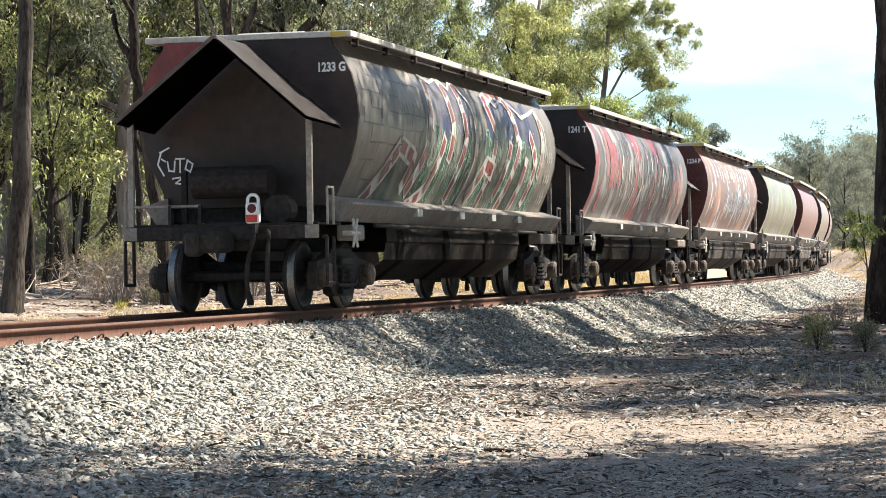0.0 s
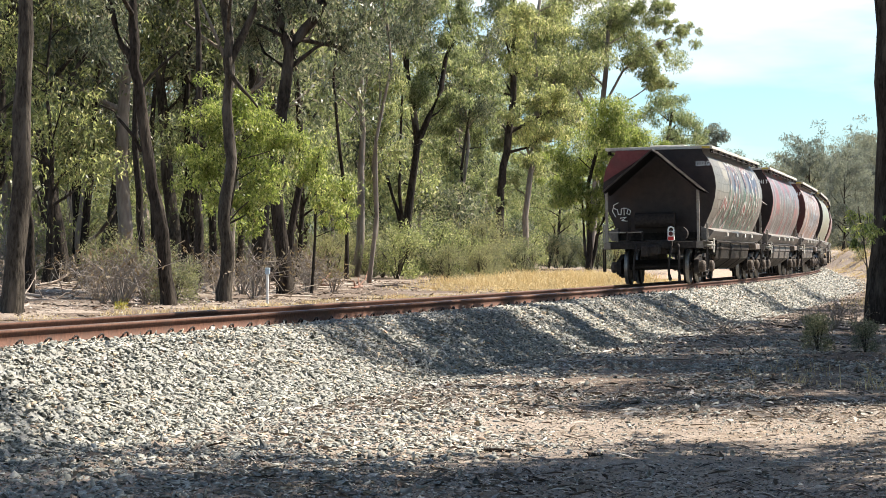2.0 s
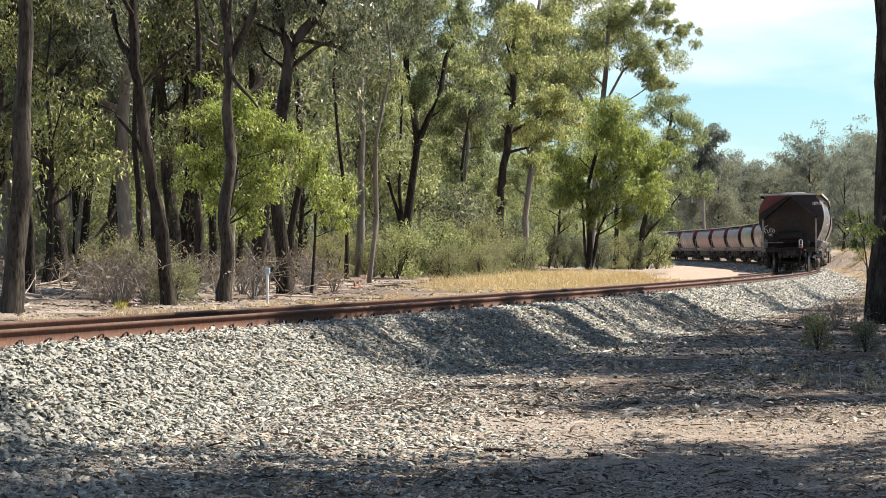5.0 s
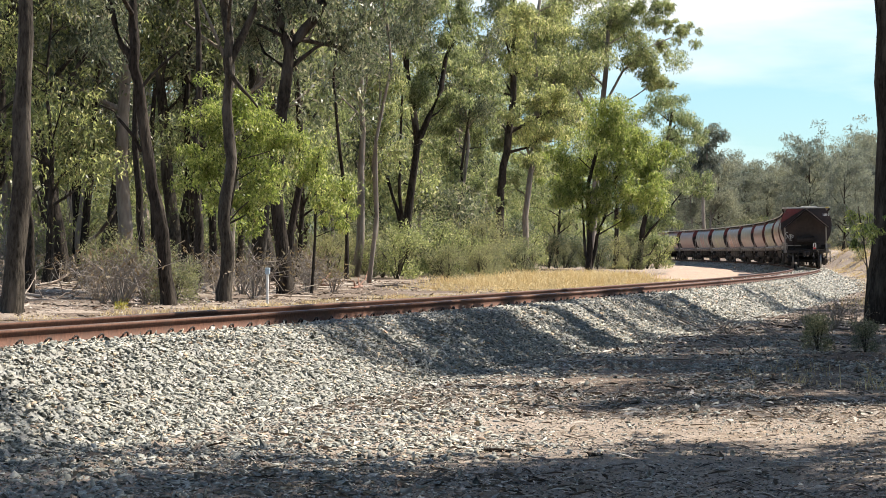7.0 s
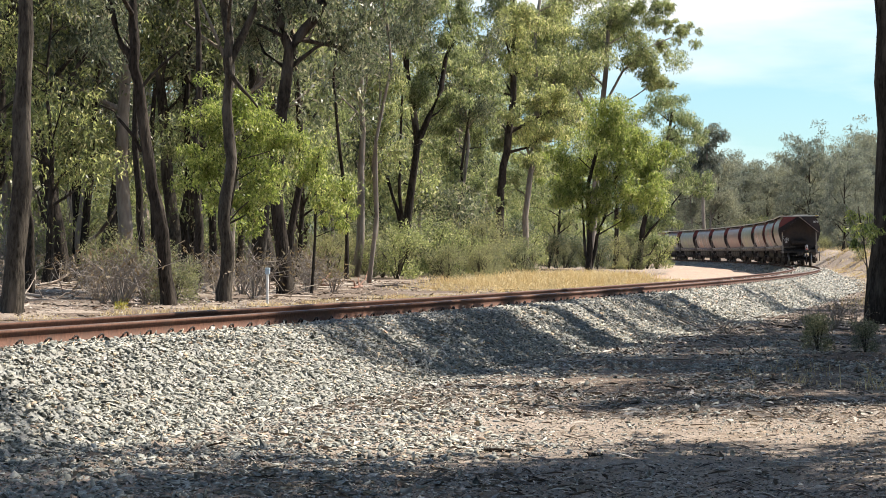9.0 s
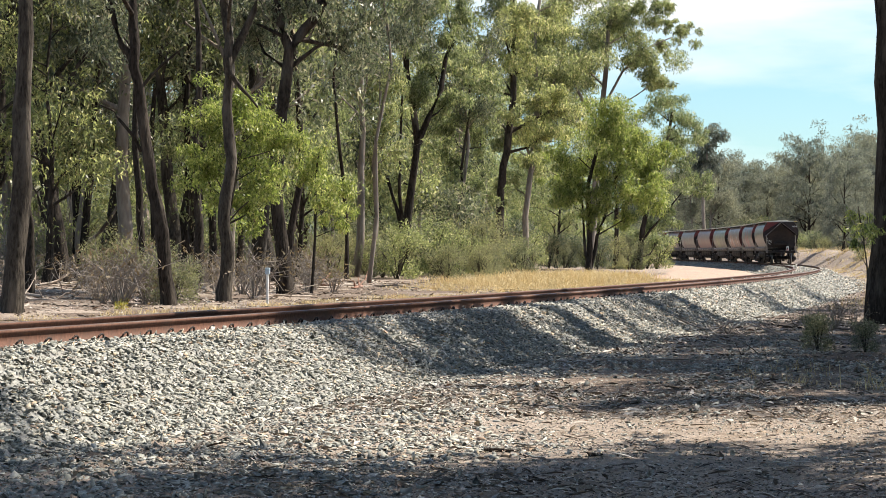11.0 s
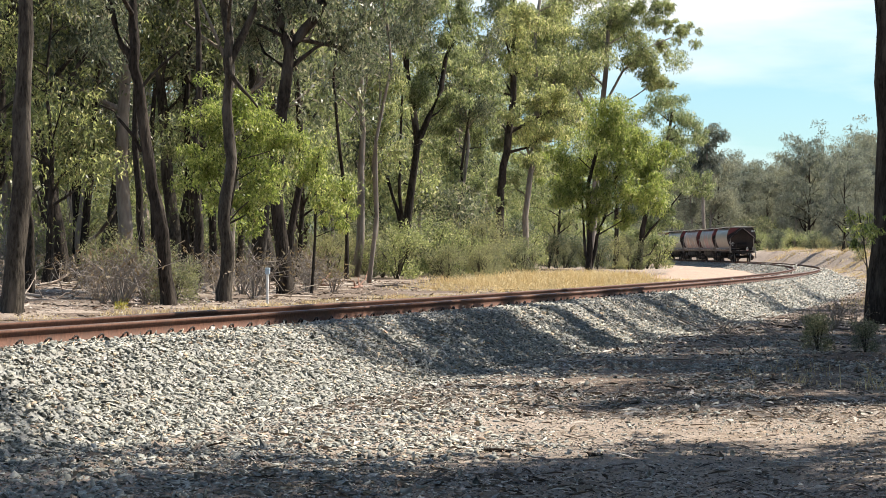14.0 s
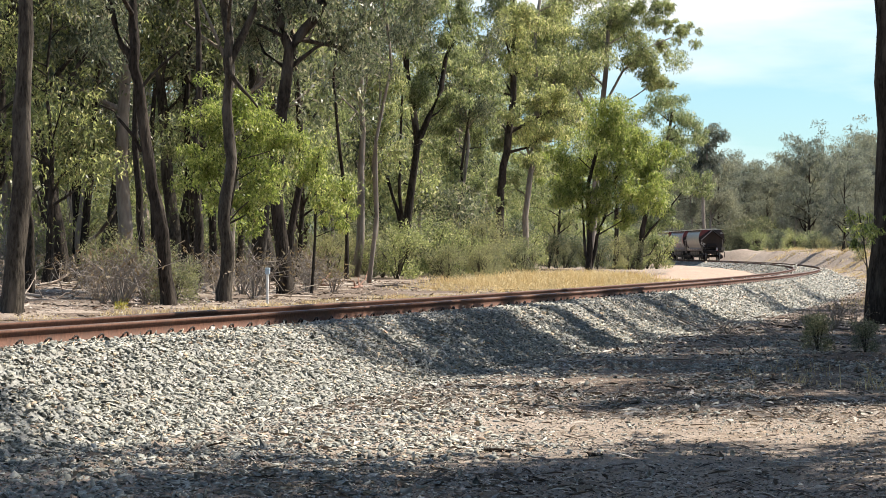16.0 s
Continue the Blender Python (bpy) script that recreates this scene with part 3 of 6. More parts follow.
def build_wagon():
    w = new("grain_hopper_wagon")
    tagged(w, "brown bogie grain hopper wagon with bowed graffitied sides", "hopper wagon", "wagons of the grain train")
    build_side(1, w)
    build_side(-1, w)
    build_end(0.0, w, False)
    build_end(LEN, w, True)
    bm = bmesh.new()
    fine = [body_at(v) for v in np.linspace(0.52, 1, 12)]
    out_ = [(-0.12, 3.37), (-1.36, 2.5)]
    vs = [bm.verts.new((-hw + 0.004, -0.068, z)) for hw, z in fine] + [bm.verts.new((-0.12, -0.068, 3.39))]
    bm.faces.new(vs)
    bmesh.ops.recalc_face_normals(bm, faces=bm.faces)
    for f in bm.faces:
        if f.normal.y > 0:
            f.normal_flip()
    part("painted_corner", bm, M["end_red"], w, "faded maroon paint on the upper end wall")
    # roof: rim with a lip, and the flat top with a hatch walk
    bm = bmesh.new()
    for x0, x1, y0, y1 in ((-1.362, -1.30, -0.03, LEN + 0.03), (1.30, 1.362, -0.03, LEN + 0.03), (-1.30, 1.30, -0.03, 0.03), (-1.30, 1.30, LEN - 0.03, LEN + 0.03)):
        box(bm, x0, x1, y0, y1, 3.40, 3.475, 0.006)
    part("roof_rim", bm, M["roof_rim"], w, "chalky pale roof edge")
    bm = bmesh.new()
    box(bm, -1.30, 1.30, 0.03, LEN - 0.03, 3.402, 3.45)
    part("roof", bm, M["sill"], w)
    bm = bmesh.new()
    box(bm, -0.28, 0.62, 0.4, LEN - 0.4, 3.45, 3.53, 0.02)
    part("roof_hatch", bm, M["roof_rim"], w, "long pale roof hatch cover")
    for sx in (-1, 1):
        for y in np.linspace(0.35, LEN - 0.35, 9):
            a, b = sorted((sx * 1.27, sx * 1.35))
            part("roof_bracket", box(bmesh.new(), a, b, y - 0.03, y + 0.05, 3.30, 3.40, 0.01), M["under"], w)
        bm = cyl(bmesh.new(), (sx * 1.31, 0.1, 3.33), (sx * 1.31, LEN - 0.1, 3.33), 0.018, n=6)
        part("lashing_rail", bm, M["under"], w)
        if sx > 0:
            part("roof_marker", box(bmesh.new(), 1.10, 1.30, -0.036, -0.031, 3.41, 3.465), M["yellow"], w, "yellow end marker")
        # sill: sloping ledge above a vertical web
        bm = bmesh.new()
        prof = [(1.06, 1.43), (1.37, 1.335), (1.375, 1.31), (1.22, 1.10), (1.06, 1.10)]
        ys = (-0.1, LEN + 0.62)
        rows = [[bm.verts.new((sx * x, y, z)) for x, z in prof] for y in ys]
        for k in range(len(prof)):
            k2 = (k + 1) % len(prof)
            bm.faces.new((rows[0][k], rows[0][k2], rows[1][k2], rows[1][k]))
        bm.faces.new(rows[0])
        bm.faces.new(rows[1][::-1])
        bmesh.ops.recalc_face_normals(bm, faces=bm.faces)
        sill = part("side_sill", bm, M["sill"], w, "dusty brown side sill")
        for y in (3.0, 5.4, 7.4, 9.2):
            a, b = sorted((sx * 1.3, sx * 1.381))
            bm = box(bmesh.new(), a, b, y, y + 0.26, 1.2, 1.3, 0.004)
            part("placard", bm, M["roof_rim"], sill)
        # hopper chutes between the bogies
        bm = bmesh.new()
        loft(bm, [[(sx * 1.2, y, 1.12), (sx * 1.22, y, 0.86), (sx * 1.2, y, 0.84), (sx * 1.16, y, 0.62), (sx * 0.74, y, 0.34)] for y in (2.0, LEN - 2.0)])
        bmesh.ops.solidify(bm, geom=bm.faces[:], thickness=0.02)
        bmesh.ops.recalc_face_normals(bm, faces=bm.faces)
        hop = part("hopper_chute", bm, M["hopper"], w, "dusty sloping hopper chute")
        for y in (2.4, 4.9, 7.4):
            bm = bmesh.new()
            loft(bm, [[(sx * 1.215, yy, 1.12), (sx * 1.235, yy + 0.14, 0.86), (sx * 1.175, yy + 0.26, 0.61), (sx * 0.76, yy + 0.4, 0.33)] for yy in (y, y + 0.3)])
            bmesh.ops.solidify(bm, geom=bm.faces[:], thickness=0.05)
            part("chute_rib", bm, M["under"], hop)
        bm = cyl(bmesh.new(), (sx * 1.28, 1.2, 1.06), (sx * 1.28, LEN - 1.0, 1.06), 0.025, n=8)
        part("air_pipe", bm, M["under"], w)
    part("underframe", box(bmesh.new(), -0.28, 0.28, -0.9, LEN + 0.9, 0.75, 1.1, 0.02), M["under"], w)
    part("hopper_floor", box(bmesh.new(), -1.05, 1.05, 0.1, LEN - 0.1, 1.12, 1.3), M["under"], w)
    for y, d in ((-0.98, -1), (LEN + 0.98, 1)):
        hs = part("headstock", box(bmesh.new(), -1.26, 1.20, y - 0.06, y + 0.06, 0.88, 1.05, 0.012), M["under"], w)
        part("platform", box(bmesh.new(), -1.2, 1.2, min(y, y - d * 0.95), max(y, y - d * 0.95), 1.052, 1.08), M["under"], w)
        bm = box(bmesh.new(), -0.17, 0.17, y + (d * 0.10 if d > 0 else d * 0.72), y + (d * 0.72 if d > 0 else d * 0.10), 0.72, 0.98, 0.05)
        box(bm, -0.24, -0.06, y + min(d * 0.55, d * 0.8), y + max(d * 0.55, d * 0.8), 0.68, 0.98, 0.04)
        part("coupler", bm, M["under"], w, "heavy knuckle coupler")
        for x, sw in ((-0.48, -0.1), (0.4, -0.12), (0.58, 0.02)):
            bm = bmesh.new()
            yy = y + d * 0.14
            pts = [(x, y, 0.96), (x + 0.03, yy, 0.97)] + [(x + 0.05 + sw * math.sin(t * 2.4) * 0.6, yy + d * (0.05 + 0.1 * math.sin(t * 2.6)), 0.93 - 0.8 * t) for t in np.linspace(0.05, 1, 8)]
            bm.free()
            V, F = [], []
            tube(V, F, pts + [(pts[-1][0], pts[-1][1], pts[-1][2] - 0.05)], [0.03] * (len(pts) - 1) + [0.045, 0.04], 8)
            raw("air_hose", V, F, M["under"], w, shade=True)
        for x in (-1.2, 1.1):
            part("hood_post", box(bmesh.new(), x - 0.035, x + 0.035, y - 0.03, y + 0.03, 1.05, 2.34, 0.006), M["post"], w, "grey steel post")
        part("platform_rail", cyl(bmesh.new(), (-1.17, y, 1.3), (-0.3, y, 1.3), 0.018, n=6), M["post"], w)
        for x in (-0.7, -0.31):
            part("rail_stanchion", box(bmesh.new(), x - 0.02, x + 0.02, y - 0.02, y + 0.02, 1.05, 1.31), M["under"], w)
        for sx in (-1, 1):
            a, b = sorted((sx * 1.08 - 0.03, sx * 1.25 - 0.03))
            part("end_plate", box(bmesh.new(), a, b, y + min(d * 0.06, d * 0.075), y + max(d * 0.06, d * 0.075), 0.885, 1.045, 0.003), M["sill"], hs, "dusty pale plate on the headstock end")
            bm = pipe(bmesh.new(), [(sx * 1.3, y - d * 0.3, 1.05), (sx * 1.3, y - d * 0.3, 1.5), (sx * 1.3, y - d * 0.05, 1.5), (sx * 1.3, y - d * 0.05, 1.05)], 0.016, 6)
            part("grab_rail", bm, M["post"], w)
            bm = pipe(bmesh.new(), [(sx * 1.24, y - d * 0.05, 0.9), (sx * 1.3, y - d * 0.02, 0.9), (sx * 1.3, y - d * 0.02, 0.34), (sx * 1.3, y - d * 0.3, 0.34), (sx * 1.3, y - d * 0.3, 0.9)], 0.022, 6)
            part("step_bracket", bm, M["under"], w)
        # gear on the end platform
        bm = cyl(bmesh.new(), (-0.55, y - d * 0.5, 1.6), (0.45, y - d * 0.5, 1.6), 0.2, n=16)
        part("air_reservoir", bm, M["under"], w)
        bm = box(bmesh.new(), -0.75, -0.68, y - d * 0.56 - 0.03, y - d * 0.56 + 0.03, 1.08, 1.75)
        part("stay", bm, M["under"], w)
        part("brake_valve", cyl(bmesh.new(), (0.62, y - d * 0.45, 1.25), (0.62, y - d * 0.2, 1.25), 0.18, n=14), M["under"], w)
    # brake wheel on the side
    bm = bmesh.new()
    for k in range(3):
        t = k * math.pi / 3
        cyl(bm, (1.36, 0.05 + 0.2 * math.cos(t), 0.95 + 0.2 * math.sin(t)), (1.36, 0.05 - 0.2 * math.cos(t), 0.95 - 0.2 * math.sin(t)), 0.018, n=6)
    cyl(bm, (1.2, 0.05, 0.95), (1.38, 0.05, 0.95), 0.03, n=8)
    part("brake_handwheel", bm, M["roof_rim"], w, "pale spoked brake handle")
    part("equipment_box", box(bmesh.new(), 1.05, 1.28, 0.25, 0.75, 0.86, 1.06, 0.02), M["post"], w)
    part("equipment_box", box(bmesh.new(), 1.05, 1.28, LEN - 0.6, LEN + 0.55, 0.88, 1.05, 0.02), M["post"], w)
    # gabled hood over the end platform
    for sx in (-1, 1):
        bm = bmesh.new()
        c = [Vector((0.0, -1.3, 3.365)), Vector((0.0, -0.07, 3.345)), Vector((sx * 1.27, -0.07, 2.275)), Vector((sx * 1.235, -1.5, 2.33))]
        vs = [bm.verts.new(p) for p in c]
        bm.faces.new(vs if sx > 0 else vs[::-1])
        bmesh.ops.solidify(bm, geom=bm.faces[:], thickness=0.03)
        bmesh.ops.recalc_face_normals(bm, faces=bm.faces)
        part("hood", bm, M["hood"], w, "sloping steel hood over the end platform")
        # black sheet just below the hood, painted in for the shade beneath it
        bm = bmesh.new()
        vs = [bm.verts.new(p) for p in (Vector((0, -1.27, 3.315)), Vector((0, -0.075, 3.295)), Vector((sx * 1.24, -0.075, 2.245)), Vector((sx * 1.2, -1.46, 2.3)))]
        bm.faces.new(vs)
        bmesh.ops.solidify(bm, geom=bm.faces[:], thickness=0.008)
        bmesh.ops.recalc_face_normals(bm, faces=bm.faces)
        part("hood_lining", bm, M["hood_shade"], w, "black sheet that paints the shade under the hood")
    for y in (0.6, LEN - 0.6 + 0.35):
        build_bogie(0.53 if y < 1 else LEN + 0.22, w)
    return w


def wagon_pose(s):
    x1, y1 = on_line(s + 0.5)
    x2, y2 = on_line(s + 12.2)
    a = math.atan2(x2 - x1, y2 - y1)
    x, y = x1 - 0.5 * math.sin(a), y1 - 0.5 * math.cos(a)
    return Matrix.Translation((x, y, 0)) @ Matrix.Rotation(-a, 4, "Z") @ Matrix.Rotation(-CANT, 4, "Y")


def ran(t):
    return 16.548 * t - 0.0703 * t * t


TRAIN = []


def ribbon(bm, pts, width, lift):
    """A painted stroke on the bowed right side, through (y, v) points."""
    fine = []
    for a, b in zip(pts, pts[1:]):
        n = max(2, int(math.hypot(b[0] - a[0], (b[1] - a[1]) * 2.4) / 0.12))
        fine += [(a[0] + (b[0] - a[0]) * k / n, a[1] + (b[1] - a[1]) * k / n) for k in range(n)]
    fine.append(pts[-1])
    prev = None
    for k, (y, v) in enumerate(fine):
        a, b = fine[max(k - 1, 0)], fine[min(k + 1, len(fine) - 1)]
        dy, dv = b[0] - a[0], (b[1] - a[1]) * 2.4
        L = math.hypot(dy, dv) or 1
        oy, ov = -dv / L * width / 2, dy / L * width / 2 / 2.4
        row = []
        for s in (-1, 1):
            yy, vv = min(max(y + s * oy, 0.08), LEN - 0.08), min(max(v + s * ov, 0.01), 0.99)
            hw, z = body_at(vv)
            h2, z2 = body_at(min(vv + 0.02, 1.0))
            h1, z1 = body_at(max(vv - 0.02, 0.0))
            t = math.hypot(h2 - h1, z2 - z1)
            row.append(bm.verts.new((hw + lift * (z2 - z1) / t, yy, z - lift * (h2 - h1) / t)))
        if prev:
            bm.faces.new((prev[0], row[0], row[1], prev[1]))
        prev = row


def arch(y, w, v0, v1, slant=0.0):
    return [(y, v0), (y + slant * 0.5, (v0 + v1) / 2), (y + slant, v1 - 0.06), (y + slant + w * 0.3, v1), (y + slant + w * 0.75, v1 - 0.03), (y + slant + w, v1 - 0.12), (y + slant * 0.6 + w, (v0 + v1) / 2), (y + w, v0 + 0.05)]


def build_graffiti(w, seed, fill, outline, blocks):
    """Faded sprayed letters: arched bars with pale outlines and a darker core."""
    rs = random.Random(seed)
    core = bmesh.new()
    for y0, y1, n, v0, v1 in blocks:
        for k in range(n):
            y = y0 + (y1 - y0) * k / n
            sh = arch(y, (y1 - y0) / n * rs.uniform(0.5, 0.7), v0 + rs.uniform(0, 0.06), v1 - rs.uniform(0, 0.06), rs.uniform(-0.15, 0.2))
            bm = bmesh.new()
            ribbon(bm, sh, 0.26, 0.004 + 0.0004 * k)
            part("graffiti_outline", bm, outline, w, "pale sprayed outline")
            ribbon(core, sh[1:-1], 0.09, 0.0085)
    tagged(part("graffiti_fill", core, fill, w, "sprayed letter core"), kind="stuff")


def build_streaks(w, seed, coats):
    """A side overpainted with long runs of grey, pink patches at both ends and white splashes."""
    rs = random.Random(seed)
    dark, grey, pink, white = coats
    for name, mat_, n, y0, y1, v0, v1, wd in (("graffiti_wash", dark, 26, 3.0, 9.6, 0.05, 0.85, 0.22), ("graffiti_streak", grey, 34, 2.2, 9.8, 0.02, 0.9, 0.1), ("graffiti_patch", pink, 5, 0.7, 3.0, 0.1, 0.8, 0.4), ("graffiti_patch", pink, 4, 9.8, 11.3, 0.05, 0.75, 0.5), ("graffiti_splash", white, 16, 2.6, 9.6, 0.1, 0.85, 0.1)):
        bm = bmesh.new()
        for k in range(n):
            y = y0 + (y1 - y0) * (k + rs.random()) / n
            a = rs.uniform(v0, (v0 + v1) / 2)
            b = min(v1, a + rs.uniform(0.12, 0.5 if mat_ is not white else 0.2))
            ribbon(bm, [(y, a), (y + rs.uniform(-0.15, 0.15), a + (b - a) * 0.4), (y + rs.uniform(-0.1, 0.25), b)], wd * rs.uniform(0.5, 1.4), 0.003 + (0.0025 if mat_ is grey else 0.005 if mat_ is pink else 0.0075 if mat_ is white else 0.0) + 0.00005 * k)
        tagged(part(name, bm, mat_, w, "faded sprayed paint"), kind="stuff")


def patch(bm, y0, y1, v0, v1, lift, skew=0.0):
    """A sprayed area on the bowed right side with uneven upper and lower edges."""
    rows = []
    for k in range(25):
        f = k / 24
        a = v0 + 0.03 * math.sin(k * 1.7 + y0)
        b = v1 + 0.035 * math.sin(k * 0.9 + 2.0 * y0) - 0.05 * abs(2 * f - 1) ** 4
        row = []
        for r in range(8):
            v = min(max(a + (b - a) * r / 7, 0.01), 0.99)
            hw, z = body_at(v)
            row.append((hw + lift, min(max(y0 + (y1 - y0) * f + skew * v, 0.08), LEN - 0.08), z))
        rows.append(row)
    loft(bm, rows)


def build_letters(w, pale):
    """Two rows of tall sprayed letters: white-edged red bars on dark blue and green, over painted brickwork."""
    rs = random.Random(3)
    blue, green, red, mint, black, tan = (sprayed("sprayed_blue", (0.05, 0.058, 0.11)), sprayed("sprayed_green", (0.045, 0.085, 0.06)), sprayed("sprayed_red", (0.26, 0.055, 0.05)),
                                          sprayed("sprayed_mint", (0.26, 0.46, 0.34)), sprayed("sprayed_black", (0.1, 0.092, 0.085)), sprayed("sprayed_tan", (0.36, 0.32, 0.26)))
    bm = bmesh.new()
    for r in range(8):
        v = 0.06 + 0.088 * r
        y = 0.3 + 0.35 * (r % 2)
        while y < LEN - 0.9:
            ln = rs.uniform(0.65, 0.95)
            ribbon(bm, [(y, v + rs.uniform(-0.006, 0.006)), (y + ln, v + rs.uniform(-0.006, 0.006))], 0.022, 0.003)
            ribbon(bm, [(y, v), (y + rs.uniform(-0.05, 0.05), v + 0.085)], 0.04, 0.0033)
            y += ln
    tagged(part("graffiti_brickwork", bm, black, w, "thin dark sprayed lines like brickwork"), kind="stuff")
    bm = bmesh.new()
    patch(bm, 2.0, 3.2, 0.55, 0.82, 0.004)
    part("graffiti_block", bm, tan, w, "pale sprayed block")
    for mat_, areas, lift in ((blue, ((3.5, 6.1, 0.4, 0.78), (7.2, 10.9, 0.45, 0.76)), 0.005), (green, ((1.6, 3.3, 0.03, 0.26), (3.2, 6.2, 0.04, 0.44), (6.6, 11.0, 0.04, 0.48)), 0.0062)):
        for y0, y1, v0, v1 in areas:
            bm = bmesh.new()
            patch(bm, y0, y1, v0, v1, lift, -0.4)
            part("graffiti_fill", bm, mat_, w, "dark sprayed letter fill")
    bm = bmesh.new()
    for k in range(150):
        y, v = rs.choice((rs.uniform(3.3, 6.2), rs.uniform(6.7, 11.0), rs.uniform(6.7, 11.0))), rs.uniform(0.05, 0.46)
        r0 = rs.uniform(0.06, 0.16)
        a0 = rs.uniform(0, 6.28)
        ribbon(bm, [(y + r0 * math.cos(a0 + t * 0.9), v + 0.75 * r0 * math.sin(a0 + t * 0.9)) for t in range(5)], 0.026, 0.0072 + 0.00002 * k)
    tagged(part("graffiti_scribble", bm, mint, w, "thin pale green sprayed squiggles"), kind="stuff")
    # each bar: foot, bend and head along the side and up it
    bars = [((1.0, 0.02), (1.5, 0.16), (2.1, 0.33)), ((2.1, 0.33), (2.9, 0.27), (2.7, 0.12)), ((3.0, 0.1), (3.5, 0.36), (3.7, 0.78)), ((4.7, 0.28), (4.85, 0.5), (4.6, 0.8)), ((5.2, 0.08), (5.6, 0.42), (5.4, 0.82)),
            ((3.2, 0.02), (3.9, 0.12), (4.2, 0.3)), ((6.4, 0.1), (7.0, 0.3), (7.6, 0.26)), ((7.2, 0.04), (7.5, 0.5), (7.1, 0.7)), ((7.1, 0.7), (7.9, 0.8), (8.6, 0.78)), ((8.1, 0.12), (8.4, 0.34), (8.5, 0.46)),
            ((8.5, 0.04), (8.9, 0.28), (9.2, 0.5)), ((8.6, 0.78), (8.9, 0.6), (9.0, 0.48)), ((9.4, 0.02), (9.6, 0.2), (9.7, 0.38)), ((9.9, 0.54), (10.4, 0.34), (10.2, 0.1)), ((10.7, 0.26), (10.9, 0.5), (10.8, 0.72)), ((4.0, 0.2), (4.2, 0.3), (4.35, 0.42))]
    bm2 = bmesh.new()
    for i, bar in enumerate(bars):
        bm = bmesh.new()
        ribbon(bm, bar, 0.25, 0.0108 + 0.0003 * i)
        part("graffiti_outline", bm, pale, w, "pale sprayed outline")
        for a, b in zip(bar, bar[1:]):
            n = max(1, int(math.hypot(b[0] - a[0], (b[1] - a[1]) * 2.4) / 0.34))
            for q in range(n):
                f0, f1 = (q + 0.08) / n, (q + rs.uniform(0.55, 0.9)) / n
                ribbon(bm2, [(a[0] + (b[0] - a[0]) * f, a[1] + (b[1] - a[1]) * f) for f in (f0, f1)], 0.15, 0.0165)
    tagged(part("graffiti_core", bm2, red, w, "red sprayed blocks inside the letter outlines"), kind="stuff")
    for pts in (((3.5, 0.78), (4.0, 0.74), (4.6, 0.8), (5.0, 0.72), (5.4, 0.82), (6.1, 0.62), (6.2, 0.3), (5.9, 0.05)), ((8.6, 0.78), (9.5, 0.64), (10.1, 0.68), (10.8, 0.74), (11.1, 0.6), (11.1, 0.4)), ((7.3, 0.7), (7.5, 0.74), (7.8, 0.68), (8.3, 0.74))):
        bm = bmesh.new()
        ribbon(bm, pts, 0.06, 0.0175)
        part("graffiti_edge", bm, pale, w, "thin white sprayed letter edge")
    bm = bmesh.new()
    for k in range(9):
        y, v = 11.2 + 0.16 * (k % 3), 0.44 - 0.12 * (k // 3)
        ribbon(bm, [(y, v), (y + 0.1, v - 0.06), (y + 0.02, v - 0.08), (y + 0.12, v - 0.03)], 0.03, 0.018)
    tagged(part("graffiti_tag", bm, pale, w, "small white sprayed tag"), kind="stuff")


def sprayed(name, c):
    return surface(name, tuple(x * 0.8 for x in c), c, (0.28, 0.255, 0.225), 9, 1.6, 0.4, 0.1, 0.0, (1, 1, 0.4), (0.42, 0.75))


def lettering(text, size, place_, parent, material):
    cu = bpy.data.curves.new("lettering", "FONT")
    cu.body, cu.size, cu.extrude, cu.offset = text, size, 0.001, 0.006
    ob = new("lettering", cu)
    dg = bpy.context.evaluated_depsgraph_get()
    me = bpy.data.meshes.new_from_object(ob.evaluated_get(dg))
    bpy.data.objects.remove(ob)
    me.materials.clear()
    me.materials.append(material)
    t = new("stencilled_number", me)
    t.parent = parent
    t.matrix_basis = place_
    t["label"] = "white stencilled wagon number"
    return t


def strokes_on_end(parent, lines, width, material):
    """Sprayed strokes on the rear end wall, through (x, z) points."""
    bm = bmesh.new()
    for k, line in enumerate(lines):
        y = -0.066 - 0.001 * k
        for a, b in zip(line, line[1:]):
            d = Vector((b[0] - a[0], 0, b[1] - a[1])).normalized()
            o = Vector((-d.z, 0, d.x)) * width / 2
            e = d * width * 0.4
            p, q = Vector((a[0], y, a[1])) - e, Vector((b[0], y, b[1])) + e
            y -= 0.0004
            bm.faces.new([bm.verts.new(c) for c in (p - o, q - o, q + o, p + o)])
    part("graffiti_tag", bm, material, parent, "white sprayed tag")


